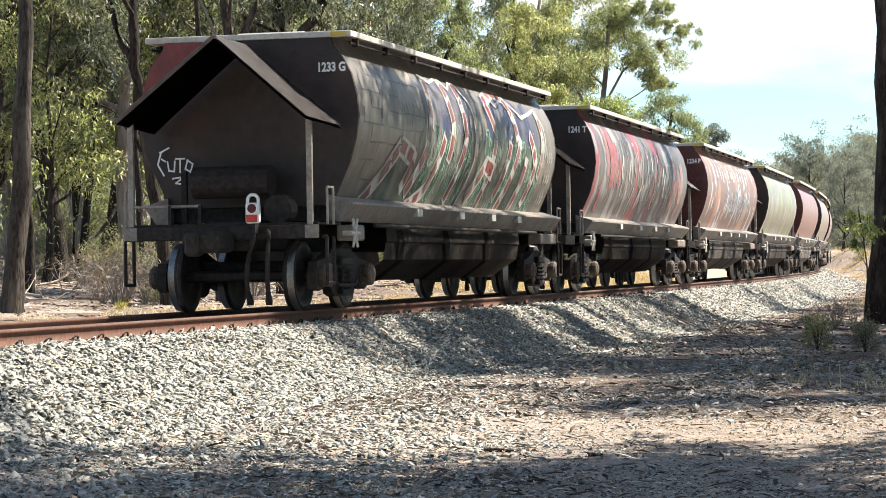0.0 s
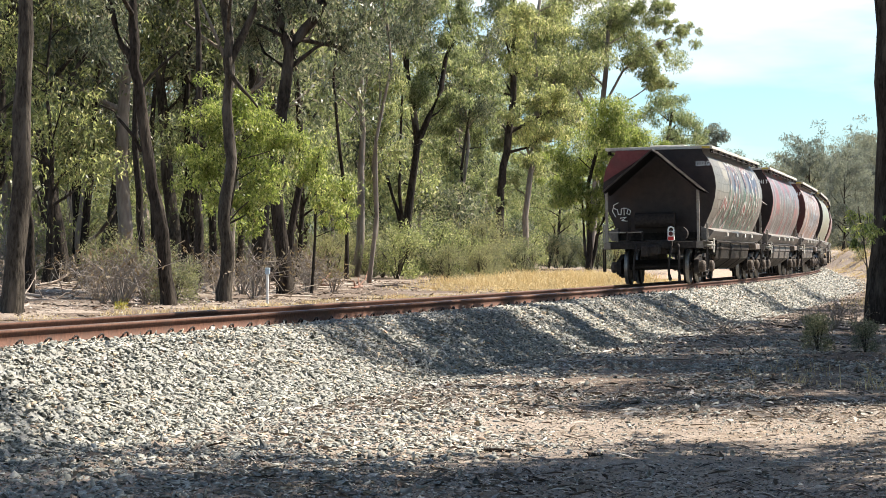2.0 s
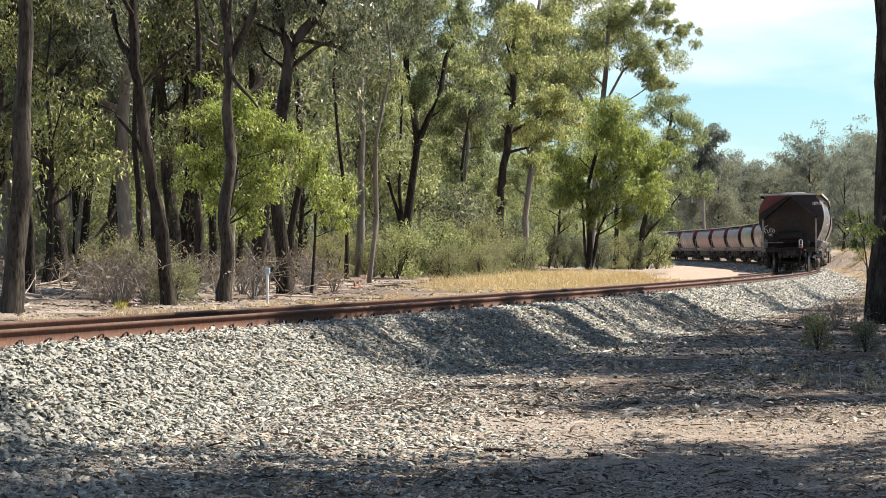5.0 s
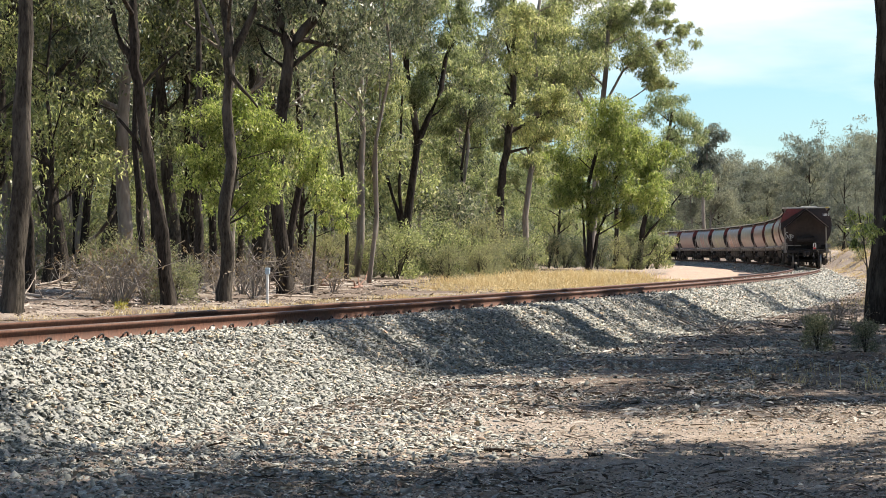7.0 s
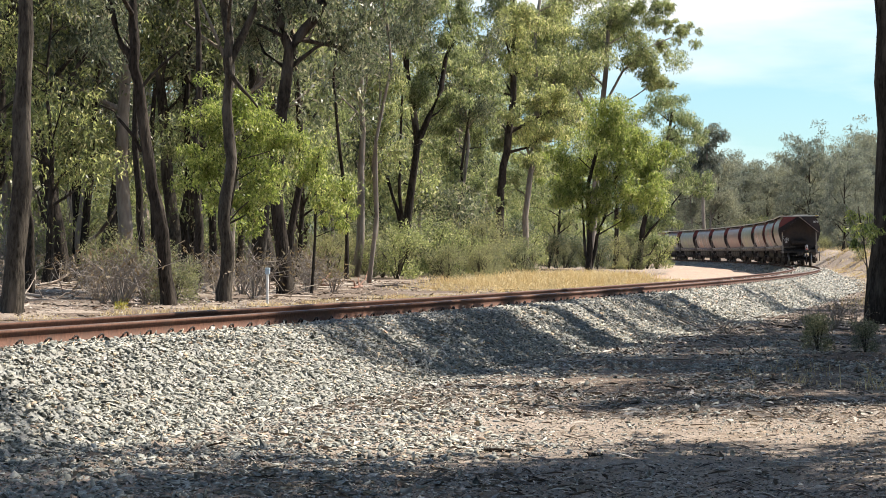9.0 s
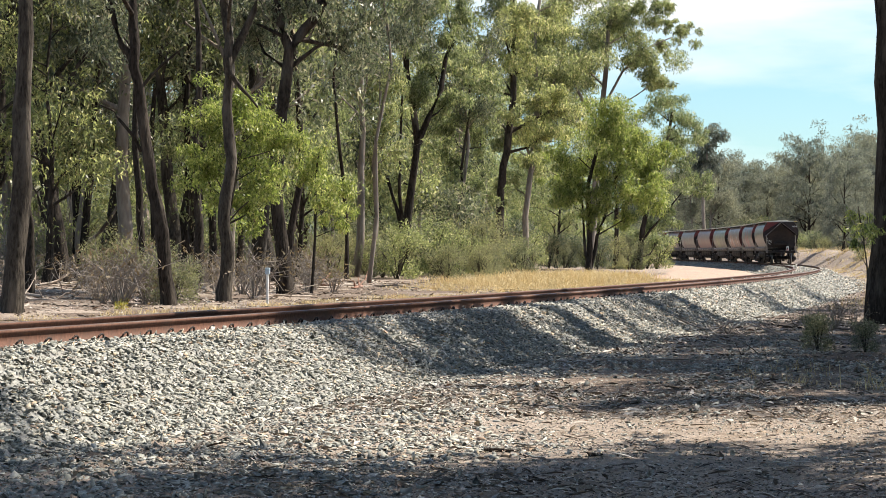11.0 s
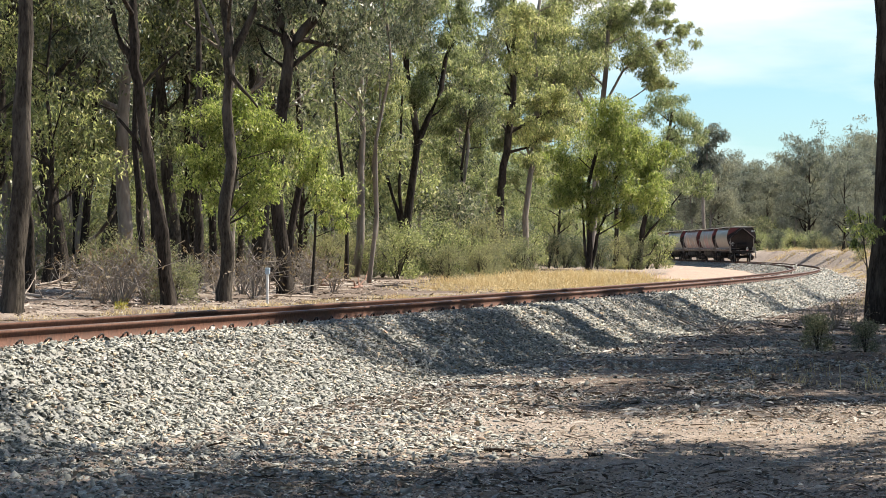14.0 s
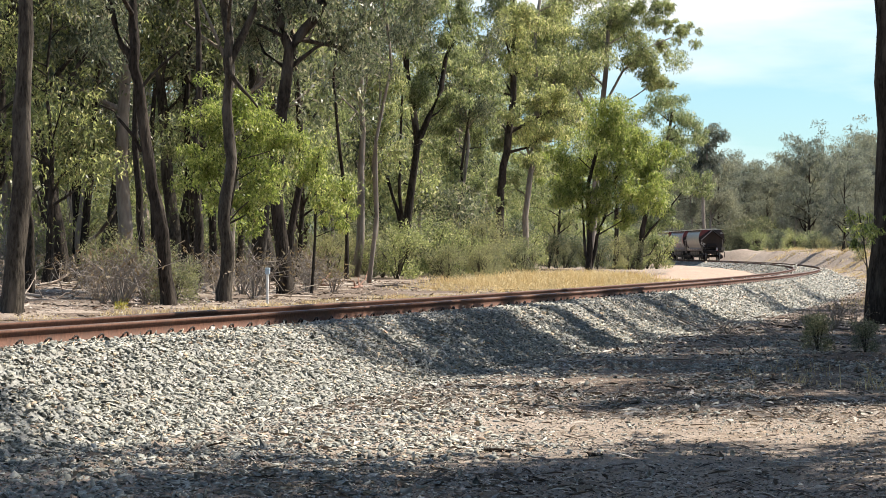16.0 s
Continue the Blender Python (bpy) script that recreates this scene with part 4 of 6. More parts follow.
def build_marker():
    """Reflective end-of-train marker hung on the last headstock."""
    mk = tagged(new("end_of_train_marker"), "white end marker with red lens and reflector on the headstock", "marker lamp")
    bm = bmesh.new()
    box(bm, -0.085, 0.085, -0.05, 0.05, 0.0, 0.25, 0.02)
    part("case", bm, M["white"], mk, "white plastic case")
    bm = bmesh.new()
    pipe(bm, [(-0.07, 0, 0.24), (-0.065, 0, 0.31), (-0.03, 0, 0.345), (0.03, 0, 0.345), (0.065, 0, 0.31), (0.07, 0, 0.24)], 0.02, 8)
    part("handle", bm, M["white"], mk)
    part("lens", cyl(bmesh.new(), (0, -0.065, 0.18), (0, -0.045, 0.18), 0.052, 0.056, 18), M["lens"], mk, "dark red round lens")
    part("reflector", box(bmesh.new(), -0.072, 0.072, -0.056, -0.049, 0.015, 0.105, 0.002), M["red"], mk, "bright red reflector")
    part("bracket", box(bmesh.new(), -0.02, 0.02, 0.0, 0.14, -0.12, 0.0), M["under"], mk)
    return mk


MARKER_AT = Matrix.Translation((0.44, -1.18, 1.07))


def build_train():
    first = build_wagon()
    TRAIN.append(first)
    rnd = random.Random(4)
    order = [0, 1, 2, 3, 4, 5]
    for k in range(1, 21):
        TRAIN.append(copy_thing(first, wagon_pose(k * PITCH)))
    for k, w in enumerate(TRAIN):
        m = SIDES[order[k]] if k < 6 else rnd.choice(SIDES[1:])
        for o in w.children:
            if o.name.startswith("side_panel"):
                o.material_slots[0].link = "OBJECT"
                o.material_slots[0].material = m
    last, second, third = TRAIN[:3]
    last["label"] = "last grain hopper wagon with colourful graffiti on grey side"
    pale = sprayed("sprayed_white", (0.62, 0.6, 0.57))
    build_letters(last, pale)
    build_streaks(second, 5, [sprayed("sprayed_dark_grey", (0.09, 0.085, 0.09)), sprayed("sprayed_grey", (0.27, 0.26, 0.265)), sprayed("sprayed_pink", (0.36, 0.1, 0.11)), pale])
    build_graffiti(third, 8, sprayed("sprayed_rust", (0.3, 0.12, 0.09)), pale, [(2.4, 9.6, 6, 0.5, 0.82)])
    build_graffiti(third, 9, sprayed("sprayed_slate", (0.2, 0.23, 0.3)), sprayed("sprayed_pale_blue", (0.42, 0.46, 0.5)), [(4.2, 10.2, 6, 0.14, 0.44)])
    maroon = surface("maroon_end_paint", (0.085, 0.028, 0.026), (0.13, 0.045, 0.04), (0.07, 0.035, 0.032), 8, 1.1, 0.55, 0.0, 0.05)
    for w in (third, TRAIN[4]):
        for o in w.children:
            if o.name.startswith("end_wall"):
                o.material_slots[0].link = "OBJECT"
                o.material_slots[0].material = maroon
    for w, text in ((last, "1233 G"), (second, "1241 T"), (third, "1234 P")):
        lettering(text, 0.155, Matrix.Translation((0.93, -0.07, 2.97)) @ Matrix.Rotation(math.pi / 2, 4, "X") @ Matrix.Diagonal((0.8, 1, 1, 1)), w, M["white"])
    strokes_on_end(last, [[(-1.16, 2.0), (-1.2, 1.86), (-1.12, 1.72)], [(-1.17, 2.01), (-1.05, 2.07)], [(-1.15, 1.93), (-1.1, 1.9)], [(-1.07, 1.9), (-1.05, 1.78), (-0.98, 1.77), (-0.97, 1.9)], [(-0.96, 1.93), (-0.84, 1.93)], [(-0.9, 1.93), (-0.9, 1.76)],
                          [(-0.8, 1.9), (-0.83, 1.8), (-0.76, 1.76), (-0.73, 1.86), (-0.8, 1.91)], [(-1.0, 1.68), (-0.85, 1.7), (-0.96, 1.62), (-0.82, 1.6)]], 0.022, M["white"])
    strokes_on_end(third, [[(0.95, 2.75), (1.2, 2.35), (0.9, 2.6), (1.25, 2.6), (0.95, 2.35), (1.08, 2.8)]], 0.03, M["end_red"])


build_train()
MARKER = build_marker()

# ---- trees ----


def leaves(rs, centres, radii, per, size, droop=0.55, flat=0.6, fine=False):
    """Vertices and quads of narrow leaves scattered in clumps."""
    c = np.repeat(np.asarray(centres), per, 0)
    r = np.repeat(np.asarray(radii), per)
    n = len(c)
    d = rs.normal(size=(n, 3))
    d /= np.linalg.norm(d, axis=1)[:, None]
    d *= (rs.random(n) ** 0.45)[:, None]
    p = c + d * r[:, None] * np.array([1, 1, flat])
    ax = rs.normal(size=(n, 3))
    ax[:, 2] -= droop * 2.2
    ax /= np.linalg.norm(ax, axis=1)[:, None]
    side = np.cross(ax, rs.normal(size=(n, 3)))
    side /= np.linalg.norm(side, axis=1)[:, None]
    L = size * (0.6 + 0.8 * rs.random(n))[:, None]
    W = L * (0.14 if fine else 0.17)
    if not fine:
        V = np.stack([p + side * W, p - side * W, p + ax * L], 1).reshape(-1, 3)
        return V, np.arange(n * 3).reshape(-1, 3)
    V = np.stack([p, p + ax * L * 0.45 + side * W, p + ax * L, p + ax * L * 0.45 - side * W], 1).reshape(-1, 3)
    F = np.arange(n * 4).reshape(-1, 4)
    return V, F


def limbs(rs, V, F, trunk, rad, first, count, reach, n=6, rise=0.75):
    """Limbs off a trunk polyline; returns the ends where leaf clumps sit."""
    ends = []
    P = [Vector(p) for p in trunk]
    for k in range(count):
        f = first + (1 - first) * (k + rs.random() * 0.8) / count
        f = min(f, 0.98) * (len(P) - 1)
        i = int(f)
        b = P[i].lerp(P[i + 1], f - i)
        r = (rad[i] + (rad[i + 1] - rad[i]) * (f - i)) * 0.55
        t = rs.random() * 2 * math.pi
        L = reach * (0.55 + 0.6 * rs.random())
        d = Vector((math.cos(t), math.sin(t), rise * (0.5 + rs.random())))
        d.normalize()
        q = [b]
        for j in range(1, 4):
            d = (d + Vector(rs.normal(size=3) * 0.22) + Vector((0, 0, 0.08))).normalized()
            q.append(q[-1] + d * L / 3)
        tube(V, F, q, [r, r * 0.75, r * 0.5, r * 0.2], n)
        for j in range(3):
            s = q[1 + j % 3]
            d2 = (d + Vector(rs.normal(size=3) * 0.6)).normalized()
            e = s + d2 * L * 0.38
            m = s.lerp(e, 0.5) + Vector(rs.normal(size=3) * 0.05 * L)
            tube(V, F, [s, m, e], [r * 0.4, r * 0.25, r * 0.08], 4)
            ends.append(e)
        ends.append(q[-1])
    return ends


def build_tree(seed, tall, radius, bark, leaf, first=0.4, count=9, reach=3.5, per=60, clump=0.95, size=0.2, path=None, label="", name="eucalyptus_tree", sides=9, forks=()):
    """A gum tree: trunk and limbs in one part, the crown of drooping leaves in another."""
    rs = np.random.RandomState(seed)
    V, F = [], []
    if path is None:
        steps = 9
        lean = rs.normal(size=2) * 0.05
        wob = np.cumsum(rs.normal(size=(steps, 2)) * 0.022 * tall / steps * 3, 0)
        path = [(lean[0] * tall * i / steps + (wob[i - 1][0] if i else 0), lean[1] * tall * i / steps + (wob[i - 1][1] if i else 0), tall * i / steps - 0.15) for i in range(steps + 1)]
    m = len(path)
    rad = [radius * (1.0 - 0.82 * (i / (m - 1)) ** 0.9) for i in range(m)]
    rad[0] *= 1.25
    tube(V, F, path, rad, sides)
    ends = limbs(rs, V, F, path, rad, first, count, reach)
    for fork, r in forks:
        fr = [r * (1 - 0.8 * i / (len(fork) - 1)) for i in range(len(fork))]
        tube(V, F, fork, fr, 7)
        ends += limbs(rs, V, F, fork, fr, 0.5, 4, reach * 0.7)
    ends.append(Vector(path[-1]))
    root = new(name)
    tagged(root, label or "tall eucalyptus with rough bark and a thin drooping crown", "tree", "trees of the forest")
    raw("trunk", V, F, bark, root, shade=True)
    cl, ra = [], []
    for e in ends:
        for k in range(2):
            cl.append(np.array(e) + rs.normal(size=3) * clump * 0.5)
            ra.append(clump * (0.55 + 0.7 * rs.random()))
    LV, LF = leaves(rs, cl, ra, per, size)
    raw("crown", LV, LF, leaf, root)
    return root


def build_shrub(seed, tall, spread, leaf, per=70, size=0.12, name="shrub", label="", stems=7, droop=-0.2, bark="bark_grey"):
    rs = np.random.RandomState(seed)
    V, F, ends = [], [], []
    for k in range(stems):
        t = rs.random() * 2 * math.pi
        e = Vector((math.cos(t) * spread * rs.random(), math.sin(t) * spread * rs.random(), tall * (0.55 + 0.45 * rs.random())))
        mid = e * 0.5 + Vector((0, 0, tall * 0.1)) + Vector(rs.normal(size=3) * 0.1)
        tube(V, F, [(0, 0, -0.1), mid, e], [0.03 * tall / 2, 0.02 * tall / 2, 0.006], 5)
        for j in range(3):
            s = mid.lerp(e, rs.random())
            q = s + Vector(rs.normal(size=3) * 0.28 * spread)
            tube(V, F, [s, q], [0.01, 0.004], 4)
            ends.append(q)
        ends.append(e)
    root = tagged(new(name), label or "grey-green scrub bush at the forest edge", "shrub", "bushes of the forest edge")
    raw("stem", V, F, M[bark], root)
    cl = [np.array(e) for e in ends]
    ra = [0.26 * spread + 0.12 for e in ends]
    for k in range(10 if per > 20 else 0):
        t = rs.random() * 2 * math.pi
        cl.append(np.array((math.cos(t) * spread * 0.55, math.sin(t) * spread * 0.55, tall * (0.08 + 0.24 * rs.random()))))
        ra.append(0.34 * spread)
    LV, LF = leaves(rs, cl, ra, int(per * 0.72) or 1, size * 1.12, droop, 0.8)
    raw("foliage", LV, LF, leaf, root)
    return root


def place(root, x, y, turn=0.0, scale=1.0, sink=0.0):
    root.matrix_basis = Matrix.Translation((x, y, hgt(x, y) - sink)) @ Matrix.Rotation(turn, 4, "Z") @ Matrix.Diagonal((scale, scale, scale, 1))
    return root


def again(root, x, y, turn, scale):
    o = copy_thing(root, Matrix.Translation((x, y, hgt(x, y))) @ Matrix.Rotation(turn, 4, "Z"))
    o.scale = (scale, scale, scale)
    return o


def named_tree(seed, y, path, radius, bark, leaf, clumps=(), forks=(), per=300, size=0.12, label="", top=0.45, extra=0, reach=2.0, start=0.55):
    """A tree whose trunk runs through path, (x, z) pairs at the depth y, with leaf clumps (x, z, r)."""
    rs = np.random.RandomState(seed)
    x0 = path[0][0]
    z0 = hgt(x0, y)
    wob = np.cumsum(rs.normal(size=len(path)) * 0.12)
    P = [Vector((x - x0, wob[k] - wob[0], z - z0 - (0.25 if k == 0 else 0))) for k, (x, z) in enumerate(path)]
    fine = []
    for a, b in zip(P, P[1:]):
        for t in (0, 0.34, 0.67):
            fine.append(a.lerp(b, t) + Vector(rs.normal(size=3) * radius * 0.12))
    fine.append(P[-1])
    m = len(fine)
    rad = [radius * (1 - (1 - top) * k / (m - 1)) * (1 + 0.06 * rs.normal()) for k in range(m)]
    rad[0] *= 1.18
    rad[1] *= 1.08
    V, F = [], []
    tube(V, F, fine, rad, 12)
    spine = list(zip(fine, rad))
    for pts, r in forks:
        q = [Vector((x - x0, rs.normal() * 0.1, z - z0)) for x, z in pts]
        q2 = []
        for a, b in zip(q, q[1:]):
            q2 += [a, a.lerp(b, 0.5) + Vector(rs.normal(size=3) * r * 0.5)]
        q2.append(q[-1])
        fr = [r * (1 - 0.65 * k / (len(q2) - 1)) for k in range(len(q2))]
        tube(V, F, q2, fr, 8)
        spine += list(zip(q2, fr))
    cl, ra, ends = [], [], []
    for x, z, r in clumps:
        c = Vector((x - x0, rs.normal() * max(0.8, r), z - z0))
        near = [(p, w) for p, w in spine if p.z < c.z + 0.3] or spine
        p, w = min(near, key=lambda q: (q[0] - c).length + 1.2 * max(0, q[0].z - c.z + 0.8))
        mid = p.lerp(c, 0.55) + Vector(rs.normal(size=3) * 0.12 * (c - p).length)
        w = min(w * 0.5, 0.10)
        tube(V, F, [p, mid, c], [w, w * 0.6, w * 0.15], 6)
        for k in range(9):
            e = c + Vector(rs.normal(size=3) * r * 0.7)
            tube(V, F, [mid.lerp(c, 0.6), e], [w * 0.3, 0.006], 4)
            cl.append(np.array(e))
            ra.append(r * (0.4 + 0.35 * rs.random()))
        cl.append(np.array(c))
        ra.append(r * 0.75)
    if extra:
        for e in limbs(rs, V, F, fine, rad, start, extra, reach):
            cl.append(np.array(e))
            ra.append(0.7)
    root = tagged(new("eucalyptus_tree"), label or "rough-barked eucalyptus at the forest edge", "tree", "trees of the forest")
    raw("trunk", V, F, bark, root, shade=True)
    if cl:
        weight = np.array(ra) ** 1.6
        LV, LF = [], []
        n = 0
        for c, r, w in zip(cl, ra, weight):
            a, b = leaves(rs, [c], [r], max(24, int(per * w / 0.34)), size, 0.6, 0.8, y < 80)
            LV.append(a)
            LF.append(b + n)
            n += len(a)
        raw("crown", np.concatenate(LV), np.concatenate(LF), leaf, root)
    root.location = (x0, y, z0)
    return root


def build_edge_trees():
    G, D, W = M["bark_grey"], M["bark_dark"], M["bark_pale"]
    L, B = M["leaf"], M["leaf_bright"]
    named_tree(101, 47.0, [(-8.17, -0.57), (-8.08, 1.16), (-8.01, 3.3), (-7.97, 5.44), (-7.9, 9.5), (-7.8, 15.5)], 0.21, G, L, extra=12, top=0.4, reach=3.2, start=0.66, per=200, size=0.16,
               label="stout grey-barked eucalyptus beside the railway line")
    named_tree(102, 94.2, [(-14.25, -0.4), (-13.79, 0.72), (-13.6, 2.65), (-13.45, 4.79), (-13.22, 6.94), (-13.11, 10.5)], 0.27, W, L,
               [(-13.9, 8.2, 0.9), (-12.8, 7.6, 0.9), (-14.3, 6.9, 0.8), (-12.3, 6.4, 0.8), (-13.4, 6.2, 0.7), (-12.7, 8.8, 0.9), (-14.6, 8.8, 0.8)],
               per=220, forks=[([(-13.7, 0.9), (-12.94, 1.41), (-12.41, 2.23), (-11.68, 3.74)], 0.1)], extra=7, label="leaning pale-barked gum in the forest")
    named_tree(103, 57.2, [(-6.24, -0.56), (-6.43, 0.63), (-6.68, 2.19), (-6.91, 3.62), (-7.12, 4.92), (-7.2, 6.48), (-7.1, 10.5), (-6.8, 16.5)], 0.17, D, L,
               forks=[([(-7.1, 4.9), (-7.45, 5.43), (-7.72, 6.47), (-8.2, 8.6)], 0.1), ([(-6.97, 2.99), (-7.43, 3.68), (-7.63, 3.93), (-7.95, 4.06)], 0.045), ([(-7.0, 4.4), (-6.5, 5.0), (-6.0, 5.4)], 0.045)],
               extra=12, top=0.45, reach=3.2, start=0.68, per=200, size=0.16, label="leaning dark-trunked eucalyptus beside the railway line")
    named_tree(104, 61.8, [(-5.42, -0.56), (-5.36, 0.6), (-5.44, 1.6), (-5.30, 3.0), (-5.38, 4.2), (-5.36, 5.41), (-5.5, 6.95), (-5.3, 10), (-5.0, 16.0)], 0.18, G, L,
               forks=[([(-5.37, 5.38), (-4.89, 6.4), (-4.65, 7.11), (-4.3, 9)], 0.11), ([(-5.3, 5.1), (-5.0, 4.7), (-4.65, 4.3)], 0.07)], extra=12, top=0.42, reach=3.2, start=0.68, per=200, size=0.16)
    named_tree(105, 72.0, [(-4.5, -0.55), (-4.73, 1.12), (-4.86, 2.43), (-4.69, 4.72), (-4.46, 6.52), (-3.82, 7.51), (-3.42, 8.17), (-3.0, 10.5), (-2.6, 17.0)], 0.22, D, L,
               [(-3.7, 7.7, 0.65), (-3.1, 6.9, 0.59), (-5.5, 7.0, 0.52), (-4.2, 8.3, 0.75), (-6.0, 7.5, 0.49), (-2.4, 7.5, 0.52)],
               [([(-4.46, 6.49), (-4.76, 7.26), (-4.92, 8.07), (-5.2, 10)], 0.15)], extra=11, reach=3.0, start=0.68, per=220, size=0.16, label="dark forked eucalyptus beside the railway line")
    named_tree(106, 116.2, [(-1.7, -0.48), (-1.83, 1.13), (-1.46, 3.77), (-1.27, 5.89), (-1.72, 9.06), (-2.02, 12.49), (-2.1, 15)], 0.22, D, M["leaf_olive"],
               [(-2.3, 10.9, 0.9), (-1.0, 11.4, 0.95), (0.3, 10.9, 0.84), (-1.8, 12.2, 0.9), (-0.5, 9.3, 0.69), (0.8, 11.7, 0.79), (-2.9, 11.7, 0.79), (0.1, 7.7, 0.63), (-3.4, 9.3, 0.58)],
               [([(-1.22, 5.8), (-0.18, 8.28), (0.47, 11.06), (0.7, 13)], 0.15), ([(-1.8, 1.3), (-2.1, 2.45), (-3.33, 5.87), (-4.69, 9.42)], 0.13), ([(-1.9, 2.0), (-2.05, 5.0), (-1.9, 9.5)], 0.1)],
               extra=3, per=260, size=0.16, label="dark many-stemmed eucalyptus at the clearing's edge")
    named_tree(107, 135.0, [(3.2, -0.5), (3.05, 3.9), (3.4, 6.1), (3.7, 9.2), (3.65, 14.3), (3.7, 17)], 0.25, D, M["leaf_olive"],
               [(3.4, 12.6, 1.1), (2.2, 12.0, 1.04), (4.7, 13.2, 1.1), (2.8, 14.0, 1.04), (1.9, 10.7, 0.92), (5.3, 8.9, 0.92), (4.2, 7.6, 0.86), (6.2, 8.6, 0.8), (2.6, 8.3, 0.8), (1.3, 9.8, 0.86), (3.9, 10.8, 0.8), (5.3, 7.1, 0.74)],
               extra=2, per=240, size=0.17, label="tall dark-trunked eucalyptus with spreading limbs")
    named_tree(108, 150.0, [(8.87, -0.53), (8.82, 1.69), (8.72, 4.77), (9.37, 7.51)], 0.2, D, B,
               [(10.4, 8.3, 1.43), (11.7, 7.5, 1.23), (9.3, 8.1, 1.3), (11.1, 6.1, 1.36), (12.2, 5.8, 1.02), (8.7, 6.6, 1.23), (7.7, 5.6, 1.09), (10.0, 9.0, 0.89), (12.8, 5.3, 0.75), (9.9, 4.8, 1.02), (8.3, 4.4, 0.89), (11.4, 4.3, 0.82), (9.0, 3.2, 0.7), (11.2, 2.9, 0.65), (7.3, 4.2, 0.8), (12.4, 4.2, 0.75), (10.3, 6.9, 1.2), (13.2, 6.7, 0.85), (7.0, 6.4, 0.8)],
               [([(8.9, -0.3), (9.3, 1.8), (10.0, 4.0), (10.8, 6.5)], 0.13), ([(8.8, -0.2), (8.5, 2.0), (8.3, 4.5)], 0.1)], per=200, size=0.18, label="bright green young eucalyptus at the edge of the clearing")
    named_tree(109, 168.0, [(9.9, -0.4), (10.2, 4.0), (10.4, 8.0), (10.7, 11.0), (11.0, 14.0), (11.1, 16.5)], 0.26, W, M["leaf_olive"],
               [(8.1, 14.2, 1.83), (10.4, 15.7, 1.72), (12.3, 15.5, 1.53), (13.0, 14.1, 1.22), (9.6, 13.1, 1.45), (11.2, 16.8, 1.3), (6.9, 13.5, 1.68), (5.8, 12.3, 1.45), (13.8, 12.8, 0.92), (13.0, 17.2, 0.84), (14.4, 17.4, 0.69), (15.8, 15.5, 0.69), (14.7, 14.9, 0.53), (14.2, 12.2, 0.69), (8.1, 12.1, 1.37), (6.3, 15.1, 1.37), (15.0, 16.2, 0.46), (7.0, 10.0, 1.3), (9.0, 10.2, 1.3)],
               [([(10.7, 10.5), (12.0, 13.0), (13.4, 14.4), (15.4, 15.4)], 0.1), ([(10.4, 8.5), (12.0, 10.8), (14.0, 12.2)], 0.08), ([(10.5, 9.5), (8.5, 12.5), (7.0, 14.0)], 0.12)],
               per=210, size=0.2, label="tall olive-green eucalyptus standing against the sky")
    named_tree(110, 195.0, [(15.4, -0.3), (15.6, 2.5), (16.4, 6.0), (17.5, 9.5), (17.9, 11.8)], 0.22, D, M["leaf_olive"],
               [(18.0, 12.1, 1.24), (16.5, 12.1, 1.24), (18.9, 10.8, 1.06), (20.1, 10.0, 0.8), (17.9, 9.0, 1.33), (16.1, 9.0, 1.24), (19.4, 6.6, 1.15), (20.6, 6.0, 0.71), (17.1, 6.0, 1.33), (17.6, 3.6, 0.8), (16.5, 2.9, 1.0), (16.9, 1.6, 0.6), (14.6, 7.5, 1.3), (14.8, 4.0, 1.2)],
               [([(15.5, 1.5), (17.2, 3.6), (19.2, 6.2)], 0.1)], per=150, size=0.2, label="olive-green eucalyptus beside the bare clearing")
    named_tree(111, 330.0, [(34.8, -0.2), (34.5, 7.4), (35.0, 14.8)], 0.3, W, M["leaf_hazed"], [(35.1, 15.3, 1.6), (34.1, 13.2, 1.5), (36.1, 16.2, 1.0), (33.5, 11.1, 1.5), (35.6, 12.6, 1.4)], per=70, size=0.4, label="pale-trunked tall gum beyond the bend")
    named_tree(112, 66.0, [(-5.9, -0.55), (-5.75, 1.4), (-5.45, 3.1), (-5.2, 4.4)], 0.07, G, B,
               [(-5.32, 4.55, 0.63), (-5.85, 3.95, 0.6), (-6.2, 4.45, 0.45), (-5.0, 3.05, 0.67), (-4.6, 2.45, 0.48), (-5.65, 2.2, 0.57), (-6.5, 3.05, 0.45), (-5.2, 1.8, 0.42), (-4.5, 3.6, 0.54), (-4.8, 4.2, 0.51), (-6.1, 2.85, 0.54)],
               per=420, size=0.115, label="young gum with a dense bright yellow-green crown")
    named_tree(113, 74.2, [(-3.92, -0.55), (-3.83, 1.14), (-3.83, 2.83), (-3.73, 3.67)], 0.05, D, B,
               [(-3.8, 3.4, 0.44), (-3.3, 2.7, 0.47), (-3.1, 2.0, 0.4), (-4.1, 3.0, 0.4), (-3.5, 2.3, 0.44)], per=380, size=0.115, label="small gum sapling with bright green leaves")
    named_tree(114, 58.0, [(10.42, -0.6), (10.43, 2.5), (10.4, 6.0), (10.3, 10.0), (10.1, 13.5)], 0.40, D, L, extra=7, top=0.5, reach=3.2, per=160, size=0.14, start=0.9,
               label="thick dark-barked eucalyptus trunk beside the ballast")
